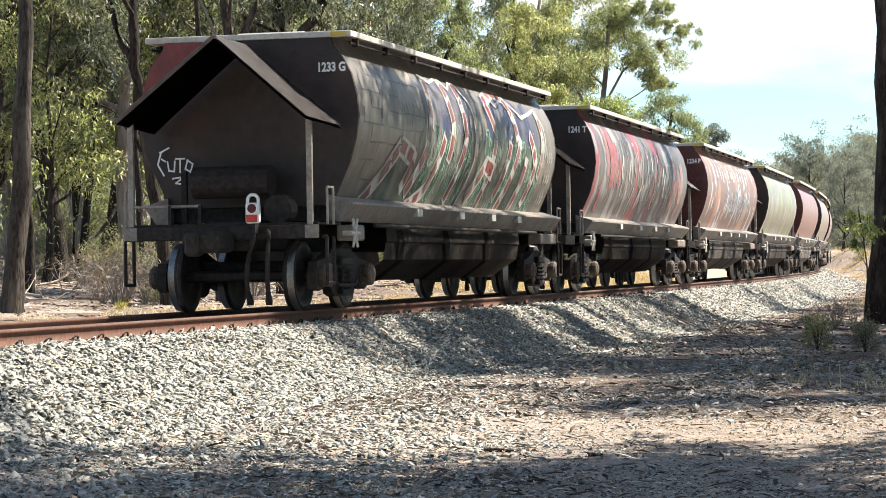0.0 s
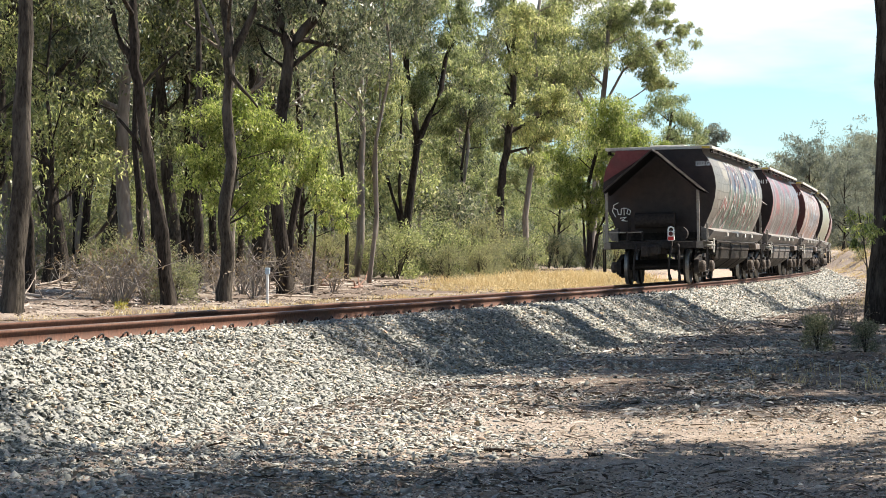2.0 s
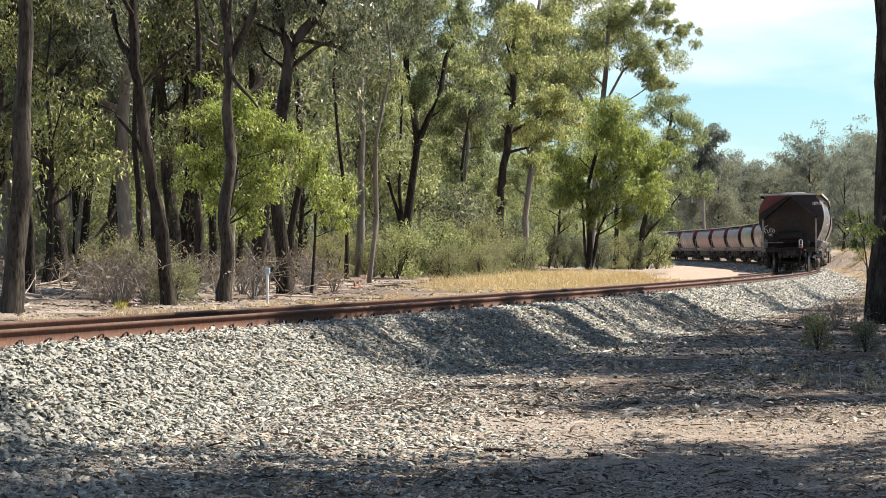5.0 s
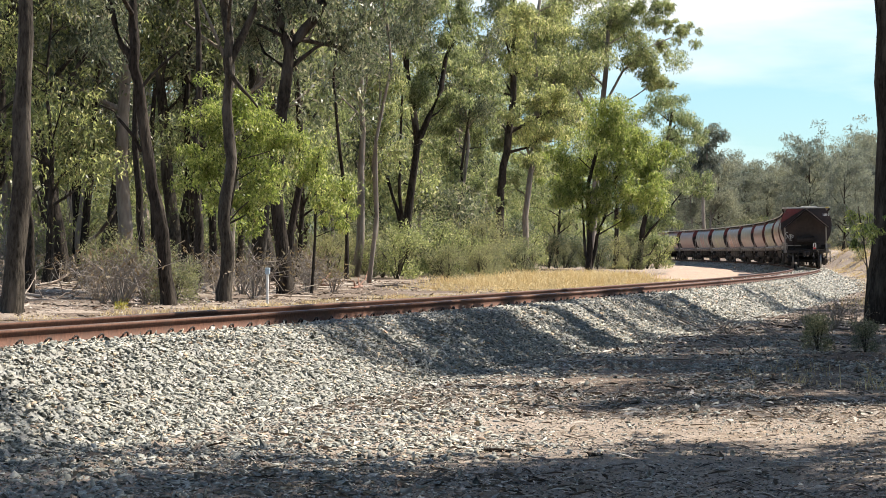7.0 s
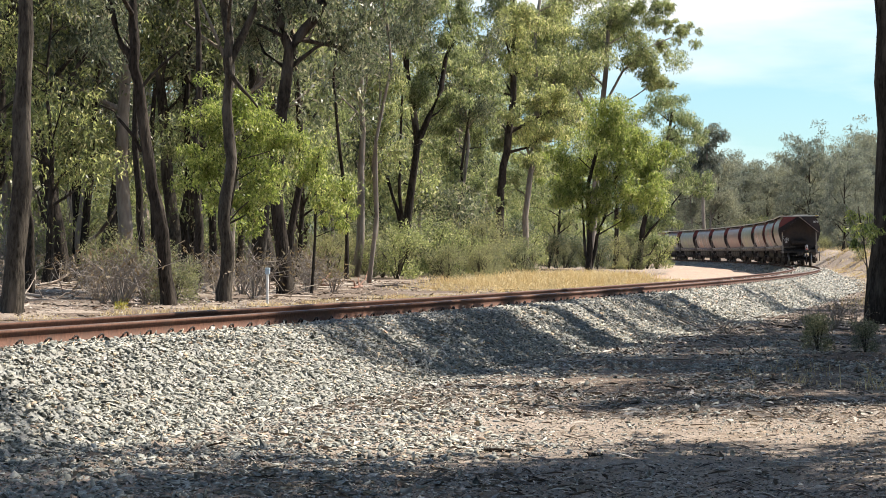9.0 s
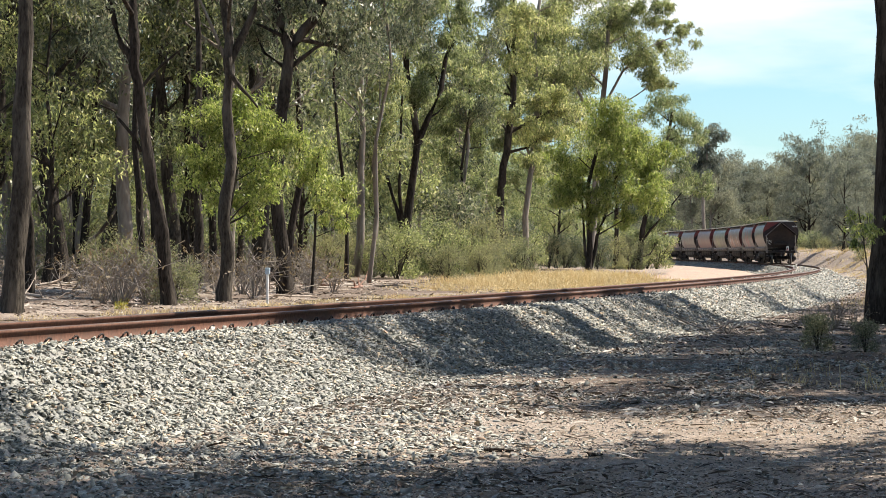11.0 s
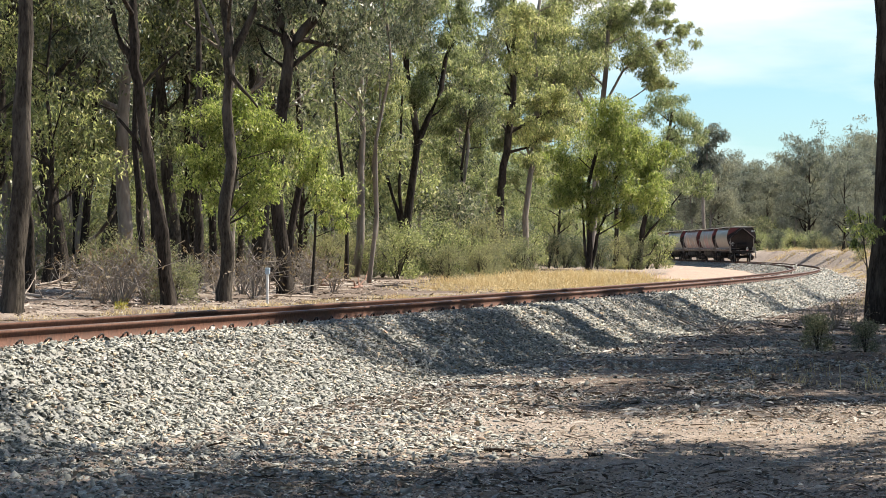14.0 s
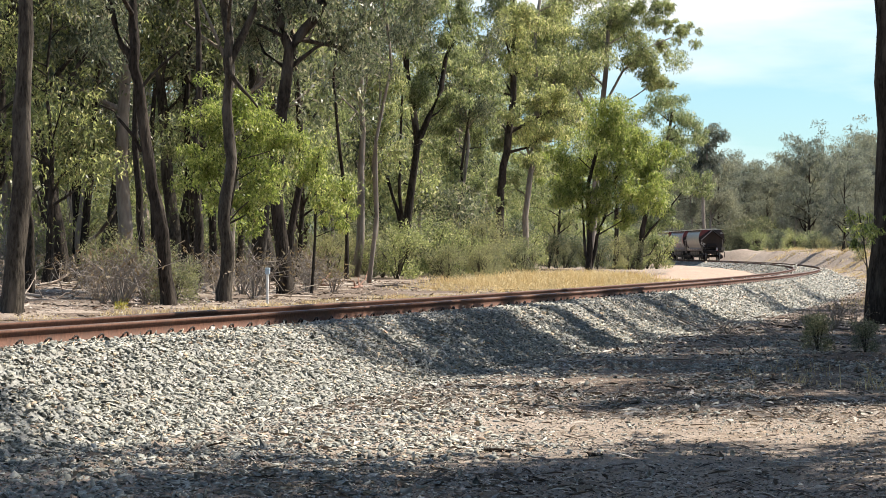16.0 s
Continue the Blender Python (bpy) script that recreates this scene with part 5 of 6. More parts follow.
    # three unseen trees, their crowns added to throw shade on rail and ballast
    named_tree(118, 35.2, [(9.6, -0.6), (9.5, 3.0), (9.2, 6.0), (8.4, 9.0), (7.2, 11.0)], 0.25, D, L, [(5.2, 10.2, 0.9), (6.2, 11.2, 1.0), (4.6, 9.3, 0.6), (7.4, 12.0, 1.1)], per=260, size=0.16, label="unseen leaning eucalyptus added to shade the track")
    named_tree(160, 41.0, [(10.4, -0.6), (10.2, 3.0), (9.6, 5.6), (8.6, 7.6), (7.6, 8.8)], 0.22, D, L, [(6.0, 7.0, 0.75), (7.0, 7.6, 0.85), (5.2, 6.6, 0.5), (7.9, 8.4, 0.9)], per=320, size=0.15, label="unseen leaning eucalyptus added to shade the ballast")
    named_tree(161, 46.0, [(11.6, -0.6), (11.4, 3.0), (10.8, 5.6), (9.8, 7.8), (8.9, 9.0)], 0.22, D, L, [(7.5, 7.6, 0.8), (8.5, 8.2, 0.9), (6.7, 7.1, 0.5), (9.3, 8.8, 0.9)], per=320, size=0.15, label="unseen leaning eucalyptus added to shade the ballast")
    named_tree(115, 158.0, [(5.3, -0.5), (5.2, 3.0), (5.6, 6.5), (5.9, 10.0), (5.7, 14.0), (6.0, 17.0)], 0.2, W, M["leaf_olive"],
               [(4.6, 15.2, 1.3), (6.6, 15.6, 1.4), (5.4, 13.0, 1.3), (7.3, 12.6, 1.3), (4.0, 11.4, 1.2), (6.4, 10.4, 1.2), (4.8, 9.0, 1.1), (7.2, 8.6, 1.0), (3.6, 7.6, 1.0), (5.6, 6.6, 1.1), (4.2, 5.0, 0.9), (7.9, 16.6, 1.2)],
               [([(5.6, 6.6), (4.6, 9.0), (3.9, 11.4)], 0.09), ([(5.8, 9.0), (6.9, 11.4), (7.5, 13.2)], 0.09)], per=200, size=0.19, label="tall sunlit gum with hanging yellow-green foliage")
    named_tree(116, 128.0, [(1.0, -0.5), (1.1, 2.5), (0.9, 5.0), (1.3, 8.0), (1.2, 11.0)], 0.1, D, M["leaf_olive"],
               [(0.6, 10.2, 0.9), (1.8, 9.4, 0.9), (1.1, 8.0, 0.85), (0.2, 7.4, 0.8), (1.9, 6.6, 0.75), (0.8, 5.4, 0.8), (1.6, 4.2, 0.7), (0.2, 4.4, 0.6), (2.3, 8.2, 0.7)], per=230, size=0.16, label="slender gum with hanging yellow-green leaves")
    named_tree(117, 112.0, [(-3.1, -0.5), (-3.0, 2.0), (-3.2, 4.6), (-2.9, 7.5), (-3.0, 10.5)], 0.09, W, M["leaf_olive"],
               [(-3.3, 9.4, 0.8), (-2.4, 8.6, 0.8), (-3.4, 7.4, 0.75), (-2.6, 6.4, 0.7), (-3.5, 5.4, 0.65), (-2.8, 4.4, 0.65), (-4.0, 8.4, 0.7), (-2.2, 5.2, 0.5)], per=230, size=0.15, label="slender gum with hanging yellow-green leaves")
    for k, (x, y, h, r) in enumerate([(-9.2, 78, 11, 0.13), (-16.5, 90, 12, 0.24), (-2.9, 96, 13, 0.09), (-4.1, 104, 13, 0.09), (-6.8, 92, 13, 0.2), (0.9, 128, 11, 0.13), (12.9, 185, 9, 0.2), (-8.4, 104, 12, 0.16)]):
        rs = np.random.RandomState(300 + k)
        lean = rs.normal() * 0.06
        named_tree(120 + k, y, [(x + lean * h * f + rs.normal() * 0.12, -0.55 + h * f) for f in (0, 0.2, 0.42, 0.65, 0.85, 1.0)], r, (D, G, W)[k % 3], L, extra=8, top=0.35, reach=2.3, per=210, size=0.135, label="slender eucalyptus among the forest trees")


def build_shade_trees():
    """Unseen trees added by the line to throw dappled shade over ballast and path."""
    kind = build_tree(41, 13.5, 0.3, M["bark_dark"], M["leaf"], 0.48, 11, 4.6, 80, 1.0, 0.34, label="unseen eucalyptus added for shade around track and path")
    first = True
    for x, y, t, sc in SHADE:
        if first:
            place(kind, x, y, t, sc)
            first = False
        else:
            again(kind, x, y, t, sc)


SHADE = [(10.6, 38.0, 0.4, 0.6), (11.9, 42.5, 1.9, 0.62), (13.0, 47.0, 4.4, 0.62), (14.9, 52.0, 5.2, 0.65), (15.2, 58.0, 2.4, 0.65), (9.2, 19.5, 1.2, 0.95), (6.8, 21.5, 2.8, 1.1), (9.2, 29.5, 4.0, 0.6),
         (10.4, 35.8, 2.0, 0.62), (11.9, 44.8, 3.4, 0.6), (12.8, 49.5, 1.0, 0.62), (10.5, 38.5, 5.9, 0.88), (8.0, 17.6, 0.3, 0.85), (6.6, 17.0, 3.9, 0.75), (11.0, 21.0, 2.2, 1.0), (13.0, 33.0, 0.1, 0.7),
         (13.2, 49.0, 1.7, 0.88), (15.0, 56.0, 3.7, 0.95), (12.1, 41.5, 0.9, 0.8), (11.6, 37.5, 2.7, 0.8), (19.4, 79.0, 2.0, 0.72), (21.4, 88.0, 3.8, 0.72), (18.0, 71.5, 5.3, 0.68),
         # unseen trees round the viewpoint, added to hold back skylight
         (12.5, 14.0, 0.8, 1.1), (7.5, 11.0, 2.9, 1.1), (-8.5, 9.0, 1.1, 1.0), (-3.0, 5.5, 3.2, 1.05), (3.0, 3.5, 4.6, 1.1),
         (24.0, 30.0, 0.7, 1.1), (27.0, 44.0, 1.4, 1.2), (26.0, 58.0, 2.2, 1.1), (22.0, 18.0, 3.3, 1.1), (15.0, 6.0, 5.0, 1.1), (3.5, -6.0, 0.5, 1.1), (-5.0, -8.0, 1.5, 1.1), (-11.0, 0.0, 2.5, 1.0), (-15.0, 14.0, 3.5, 1.1), (10.0, -4.0, 5.5, 1.0)]


def build_forest():
    rnd = random.Random(11)
    kinds = [
        build_tree(1, 15, 0.24, M["bark_dark"], M["leaf"], 0.25, 14, 3.4, 70, 0.85, 0.2),
        build_tree(2, 17, 0.28, M["bark_grey"], M["leaf"], 0.3, 14, 3.8, 70, 0.9, 0.2),
        build_tree(3, 12, 0.17, M["bark_dark"], M["leaf_olive"], 0.18, 13, 2.8, 64, 0.9, 0.21),
        build_tree(4, 9, 0.12, M["bark_pale"], M["leaf_olive"], 0.15, 12, 2.1, 64, 0.8, 0.2, label="slender young gum with bright green leaves"),
        build_tree(5, 14, 0.2, M["bark_pale"], M["leaf"], 0.3, 12, 3.4, 70, 0.9, 0.2, label="pale-barked gum with a thin drooping crown"),
    ]
    spots = []
    tries = 0
    while len(spots) < 125 and tries < 9000:
        tries += 1
        y = 80 + 190 * rnd.random() ** 1.3
        x = rnd.uniform(-0.2 * y - 2, 0.085 * y)
        e, s = offset(np.array([x]), np.array([y]))
        if e[0] > -12 - 0.06 * y:
            continue
        if any((x - a) ** 2 + (y - b) ** 2 < 2.2 ** 2 for a, b in spots):
            continue
        spots.append((x, y))
    used = set()
    for k, (x, y) in enumerate(spots):
        i = rnd.choices(range(5), (3, 2, 4, 4, 2))[0]
        sc, tn = rnd.uniform(0.75, 1.15), rnd.uniform(0, 6.28)
        if i in (0, 1, 4) and x < -0.04 * y:
            sc *= 1.35
        if i not in used:
            used.add(i)
            place(kinds[i], x, y, tn, sc)
        else:
            again(kinds[i], x, y, tn, sc)
    # tall trees added so that crowns above the view shade the left forest
    high = build_tree(6, 19, 0.15, M["bark_dark"], M["leaf"], 0.62, 15, 4.2, 90, 1.15, 0.3, label="tall slender eucalyptus, its unseen high crown added for shade")
    for k, (x, y) in enumerate([(-11.0, 66), (-7.6, 77), (-5.4, 88), (-9.6, 93), (-6.9, 105), (-15.2, 88), (-11.0, 104), (-13.0, 112), (-8.0, 117)]):
        if k == 0:
            place(high, x, y, 0.7, 0.95)
        else:
            again(high, x, y, 1.7 * k, 0.9 + 0.05 * (k % 4))
    # far woods round the bend and behind the forest, haze in their leaf colour
    far = [build_tree(21, 15, 0.28, M["bark_dark"], M["leaf_hazed"], 0.12, 18, 4.6, 80, 1.25, 0.36, label="distant eucalyptus in the woods round the bend"),
           build_tree(22, 13, 0.24, M["bark_pale"], M["leaf_hazed"], 0.10, 18, 4.2, 80, 1.25, 0.36, label="distant eucalyptus in the woods round the bend")]
    for k in range(24):
        x, y, _ = beside(rnd.uniform(140, 290), rnd.uniform(-26, -13), 0)
        if x > 0.091 * y:
            continue
        again(kinds[rnd.choice((2, 3, 3))], x, y, rnd.uniform(0, 6.28), rnd.uniform(0.7, 1.0))
    used = set()
    spots = [(rnd.uniform(0.07 * y, 0.2 * y), y) for y in np.linspace(330, 470, 84)] + [(rnd.uniform(-0.19 * y, 0.06 * y), y) for y in np.linspace(270, 380, 34)]
    spots += [(rnd.uniform(0.155, 0.185) * y, y) for y in np.linspace(215, 330, 12)]
    for k, (x, y) in enumerate(spots):
        e, s = offset(np.array([x]), np.array([y]))
        if abs(e[0]) < 8:
            continue
        i = k % 2
        sc, tn = rnd.uniform(0.72, 0.88) * (1.0 + 6.0 * max(0.0, x / y - 0.135)), rnd.uniform(0, 6.28)
        if y < 335 and x > 0:
            sc *= 0.6
        if i not in used:
            used.add(i)
            place(far[i], x, y, tn, sc)
        else:
            again(far[i], x, y, tn, sc)


def build_scrub():
    rnd = random.Random(5)
    kinds = [build_shrub(61, 2.2, 1.3, M["leaf_grey"], 190, 0.085), build_shrub(62, 1.5, 1.1, M["leaf_grey"], 170, 0.075), build_shrub(63, 2.8, 1.4, M["leaf_olive"], 150, 0.11, label="bright green bush in the forest undergrowth"),
             build_shrub(64, 1.1, 0.9, M["leaf_dry"], 12, 0.07, label="half-dead twiggy bush among forest litter", bark="twig"), build_shrub(65, 3.2, 1.6, M["leaf"], 160, 0.12, label="dark green bush in the forest undergrowth"),
             build_shrub(66, 1.0, 1.0, M["leaf_dry"], 4, 0.1, name="dead_brush", label="tangle of bare grey dead twigs on the floor", stems=20, bark="twig")]
    used = set()

    def put(i, x, y, sc):
        tn = rnd.uniform(0, 6.28)
        if i in used:
            again(kinds[i], x, y, tn, sc)
        else:
            used.add(i)
            place(kinds[i], x, y, tn, sc)

    # grey-green belt before the trees
    for k in range(34):
        y = rnd.uniform(106, 140)
        x = rnd.uniform(-0.05 * y, 0.055 * y)
        e, s = offset(np.array([x]), np.array([y]))
        if e[0] < -13.5:
            put(rnd.choice((0, 0, 1, 0, 2)), x, y, rnd.uniform(0.7, 1.1))
    # twiggy undergrowth on the shaded side
    for k in range(30):
        y = rnd.uniform(58, 115)
        x = rnd.uniform(-0.185 * y, -0.045 * y)
        e, s = offset(np.array([x]), np.array([y]))
        if e[0] < -9:
            put(rnd.choice((3, 5, 1, 3, 5)), x, y, rnd.uniform(0.6, 1.0))
    # thicket deep in the forest
    for k in range(50):
        y = rnd.uniform(115, 260)
        x = rnd.uniform(-0.19 * y, 0.075 * y)
        e, s = offset(np.array([x]), np.array([y]))
        if e[0] < -12:
            put(rnd.choice((2, 4, 4, 0, 2)), x, y, rnd.uniform(1.0, 1.7))
    # young growth on the outer bank of the bend
    for k in range(56):
        s = rnd.uniform(125, 320)
        x, y, _ = beside(s, rnd.uniform(9.5, 19), 0)
        put(rnd.choice((2, 0, 4)), x, y, rnd.uniform(0.7, 1.2))
    # dead brush and low scrub on the face of the bank
    for k in range(34):
        x, y, _ = beside(rnd.uniform(88, 170), rnd.uniform(4.6, 9.5), 0)
        put((5, 3, 5, 1)[k % 4], x, y, rnd.uniform(0.35, 0.7))
    # undergrowth behind the clearing on the inside of the bend
    for k in range(30):
        s = rnd.uniform(150, 262)
        x, y, _ = beside(s, rnd.uniform(-18, -11.5), 0)
        if x > 0.091 * y:
            continue
        put(rnd.choice((2, 4, 0, 4)), x, y, rnd.uniform(0.9, 1.3))
    for k in range(26):
        y = rnd.uniform(425, 490)
        put(4, rnd.uniform(0.06, 0.2) * y, y, rnd.uniform(2.0, 3.2))
    for k in range(44):
        y = rnd.uniform(335, 430)
        x = rnd.uniform(0.1, 0.19) * y
        e, s = offset(np.array([x]), np.array([y]))
        if abs(e[0]) > 7:
            put((4, 0, 2, 4)[k % 4], x, y, rnd.uniform(1.3, 2.0))
    for k in range(24):
        y = rnd.uniform(55, 105)
        x = rnd.uniform(-0.185, -0.035) * y
        e, s = offset(np.array([x]), np.array([y]))
        if e[0] < -8:
            put(5, x, y, rnd.uniform(0.7, 1.3))
    for k in range(9):
        put((4, 2, 2)[k % 3], 14.2 + 0.45 * k, 203 + (k * 5 % 9), 1.05 + 0.1 * (k % 3))
    for x, y, i, sc in ((6.05, 40.0, 4, 0.22), (6.9, 40.5, 4, 0.2), (6.9, 46, 0, 0.2), (7.3, 44, 3, 0.35), (9.3, 56, 3, 0.5), (7.0, 47, 5, 0.5), (8.2, 52, 5, 0.6)):
        put(i, x, y, sc)


build_edge_trees()
build_shade_trees()
build_forest()
build_scrub()


def motions():
    rows = [k * 0.5 for k in range(33)]
    for k, w in enumerate(TRAIN):
        walk(w, [(t, wagon_pose(k * PITCH + ran(t))) for t in rows])
    walk(MARKER, [(t, wagon_pose(ran(t)) @ MARKER_AT) for t in rows])
    beats = [k / 30 for k in range(481)]
    for o in TRAIN[0].children:
        if o.name.startswith("wheelset"):
            walk(o, [(t, Matrix.Translation(o.location) @ Matrix.Rotation(-ran(t) / 0.43, 4, "X")) for t in beats])



# ---- loose stone, litter, grass ----


def stones(rs, P, size):
    """Broken stones: uneven blocky shards at the points P."""
    n = len(P)
    base = np.array([(-1, -1, -1), (1, -1, -1), (1, 1, -1), (-1, 1, -1), (-1, -1, 1), (1, -1, 1), (1, 1, 1), (-1, 1, 1)], float) * 0.72
    V = np.repeat(base[None], n, 0) * (0.5 + 0.6 * rs.random((n, 8, 1)))
    V += rs.normal(size=(n, 8, 3)) * 0.2
    V *= np.stack([1.0 + 0.7 * rs.random(n), np.full(n, 0.85), 0.14 + 0.22 * rs.random(n)], 1)[:, None, :]
    q = rs.normal(size=(n, 4)) * np.array([1, 0.22, 0.22, 1.3])
    q[:, 0] += 0.6
    q /= np.linalg.norm(q, axis=1)[:, None]
    w, x, y, z = q.T
    R = np.stack([1 - 2 * (y * y + z * z), 2 * (x * y - z * w), 2 * (x * z + y * w), 2 * (x * y + z * w), 1 - 2 * (x * x + z * z), 2 * (y * z - x * w), 2 * (x * z - y * w), 2 * (y * z + x * w), 1 - 2 * (x * x + y * y)], 1).reshape(-1, 3, 3)
    V = np.einsum("nij,nkj->nki", R, V)
    V = V * (size * (0.4 + 1.2 * rs.random(n) ** 2.2))[:, None, None] + P[:, None, :]
    F = np.array([(4, 5, 6), (4, 6, 7), (0, 1, 5), (0, 5, 4), (1, 2, 6), (1, 6, 5), (2, 3, 7), (2, 7, 6), (3, 0, 4), (3, 4, 7)])
    F = (np.arange(n)[:, None, None] * 8 + F[None]).reshape(-1, 3)
    return V.reshape(-1, 3), F


BED = [(-2.5, -0.85), (-1.9, -0.52), (-1.4, -0.195), (-0.9, -0.163), (0.9, -0.163), (1.4, -0.195), (1.95, -0.49), (2.75, -0.9)]


def bed_height(e):
    return np.interp(e, [p[0] for p in BED], [p[1] + (p[0] * math.sin(CANT) if abs(p[0]) < 1.5 else 0.0) for p in BED])


def along(rs, n, s0, s1, e0, e1):
    s, e = rs.uniform(s0, s1, n), rs.uniform(e0, e1, n)
    k = np.interp(s, LS, np.arange(len(LS)))
    x = np.interp(k, np.arange(len(LS)), LP[:, 0])
    y = np.interp(k, np.arange(len(LS)), LP[:, 1])
    a = np.interp(s, LS, LH)
    return x + e * np.cos(a), y - e * np.sin(a), e


def build_stones():
    rs = np.random.RandomState(77)
    P, Z = [], []
    for n, s0, s1, e0, e1, size in ((66000, -16, 22, 0.85, 2.85, 0.0275), (44000, 22, 75, 0.85, 2.85, 0.034), (20000, 75, 170, 0.85, 3.2, 0.055), (6000, -16, 30, -0.6, 0.6, 0.04),
                                    (9000, 30, 150, -0.64, 0.64, 0.06), (3000, 60, 150, -2.2, -0.85, 0.06), (14000, 150, 290, -3.0, 3.0, 0.085)):
        x, y, e = along(rs, n, s0, s1, e0, e1)
        z = np.maximum(bed_height(e), height(x, y))
        P.append(np.stack([x, y, z + 0.01], 1))
        Z.append(np.full(n, size))
    n = 52000
    x, y, e = along(rs, n, -18, 30, 2.5, 6.6)
    _, s = offset(x, y)
    edge = 3.2 + 2.9 * smooth(-s, -2, 15) + 0.5 * np.sin(s * 0.9) * np.sin(e * 2.0)
    keep = rs.random(n) < 1.0 - 0.97 * smooth(e, edge - 0.7, edge + 0.6)
    x, y = x[keep], y[keep]
    P.append(np.stack([x, y, height(x, y) + 0.006], 1))
    Z.append(np.full(len(x), 0.03))
    n = 9000
    x, y = rs.uniform(-5, 9, n), rs.uniform(15, 52, n)
    e, s = offset(x, y)
    keep = (e > 2.6) & (e < 14)
    x, y = x[keep], y[keep]
    P.append(np.stack([x, y, height(x, y) + 0.004], 1))
    Z.append(np.full(len(x), 0.022))
    n = 12000
    x, y = rs.uniform(-2, 4.6, n), 15.5 + 10 * rs.random(n)
    P.append(np.stack([x, y, height(x, y) + 0.004], 1))
    Z.append(np.full(n, 0.011))
    n = 40000
    x, y = rs.uniform(-1.5, 8.5, n), 22 + 26 * rs.random(n) ** 1.2
    e, _ = offset(x, y)
    keep = (e > 2.7) & (e < 8.5) & (np.abs(x) < 0.19 * y) & (rs.random(n) < smooth(y, 23.5, 27.5) * (0.45 + 0.55 * (np.sin(1.3 * x + 0.5 * y) * np.sin(0.9 * y - 0.6 * x) > -0.3)))
    x, y = x[keep], y[keep]
    P.append(np.stack([x, y, height(x, y) + 0.012], 1))
    Z.append(np.full(len(x), 0.03))
    V, F = stones(rs, np.concatenate(P), np.concatenate(Z))
    ob = raw("ballast_stones", V, F, M["stone"])
    tagged(ob, "loose broken grey ballast stones sloping down from the track", "gravel", kind="stuff")


def build_litter():
    """Bark strips, gum leaves and chips lying on the earth."""
    rs = np.random.RandomState(31)
    n = 64000
    x, y = rs.uniform(-4, 11, n), 15.5 + 50 * rs.random(n) ** 1.15
    e, s = offset(x, y)
    patch = np.sin(0.9 * x + 0.3 * y) * np.sin(0.7 * y - 0.4 * x) + rs.normal(size=n) * 0.5
    keep = (e > 2.3) & ((patch > -0.2) | (e > 5.5)) & ((y < 19.0) | (y > 24.5) | (rs.random(n) < 0.28))
    x, y = x[keep], y[keep]
    m = len(x)
    nx, ny = rs.uniform(-2, 7, 34000), 15.5 + 14 * rs.random(34000)
    ne, ns = offset(nx, ny)
    keep = (ne > 2.7) & ((ny < 18.6) | (ny > 24) | (rs.random(34000) < 0.3))
    x, y = np.concatenate([x, nx[keep]]), np.concatenate([y, ny[keep]])
    m = len(x)
    x2, y2, e2 = along(rs, 20000, -10, 70, -22, -3.5)
    x3, y3, e3 = along(rs, 14000, 50, 230, 3.0, 14)
    x, y = np.concatenate([x, x2, x3]), np.concatenate([y, y2, y3])
    n = len(x)
    L = rs.uniform(0.008, 0.03, n) * (1 + 4.0 * (rs.random(n) < 0.05)) * (0.6 + np.minimum(y, 60) / 60)
    L[m:] *= 1.8
    W = np.minimum(L * rs.uniform(0.22, 0.7, n), 0.019 * (0.6 + np.minimum(y, 60) / 40))
    t = rs.random(n) * 2 * math.pi
    d = np.stack([np.cos(t), np.sin(t), rs.normal(size=n) * 0.18], 1)
    w = np.stack([-np.sin(t), np.cos(t), rs.normal(size=n) * 0.3], 1)
    c = np.stack([x, y, height(x, y) + 0.012 + 0.02 * rs.random(n)], 1)
    up = np.array([0, 0, 1.0])
    a = c - d * L[:, None]
    b = c + d * L[:, None]
    V = np.stack([a, c + w * W[:, None] + up * (W * 0.5)[:, None], b, c - w * W[:, None] + up * (W * 0.5)[:, None]], 1).reshape(-1, 3)
    F = np.arange(4 * n).reshape(-1, 4)
    F = np.concatenate([F[:, [0, 1, 2]], F[:, [0, 2, 3]]])
    tagged(raw("bark_litter", V, F, M["litter"]), "fallen bark strips and dry gum leaves on the earth", "leaf litter", kind="stuff")


def grass(rs, x, y, tall):
    n = len(x)
    t = rs.random(n) * 2 * math.pi
    lean = rs.normal(size=(n, 2)) * 0.5
    h = tall * (0.4 + 0.9 * rs.random(n))
    base = np.stack([x, y, height(x, y) - 0.02], 1)
    w = np.stack([np.cos(t), np.sin(t), np.zeros(n)], 1) * 0.0032
    w *= (1 + y / 60)[:, None]
    mid = base + np.stack([lean[:, 0] * h * 0.3, lean[:, 1] * h * 0.3, h * 0.6], 1)
    tip = base + np.stack([lean[:, 0] * h, lean[:, 1] * h, h * (1 - 0.2 * rs.random(n))], 1)
    V = np.stack([base - w, base + w, mid + w * 0.7, mid - w * 0.7, tip], 1).reshape(-1, 3)
    k = np.arange(n)[:, None] * 5
    F = np.concatenate([k + [0, 1, 2], k + [0, 2, 3], k + [3, 2, 4]])
    return V, F


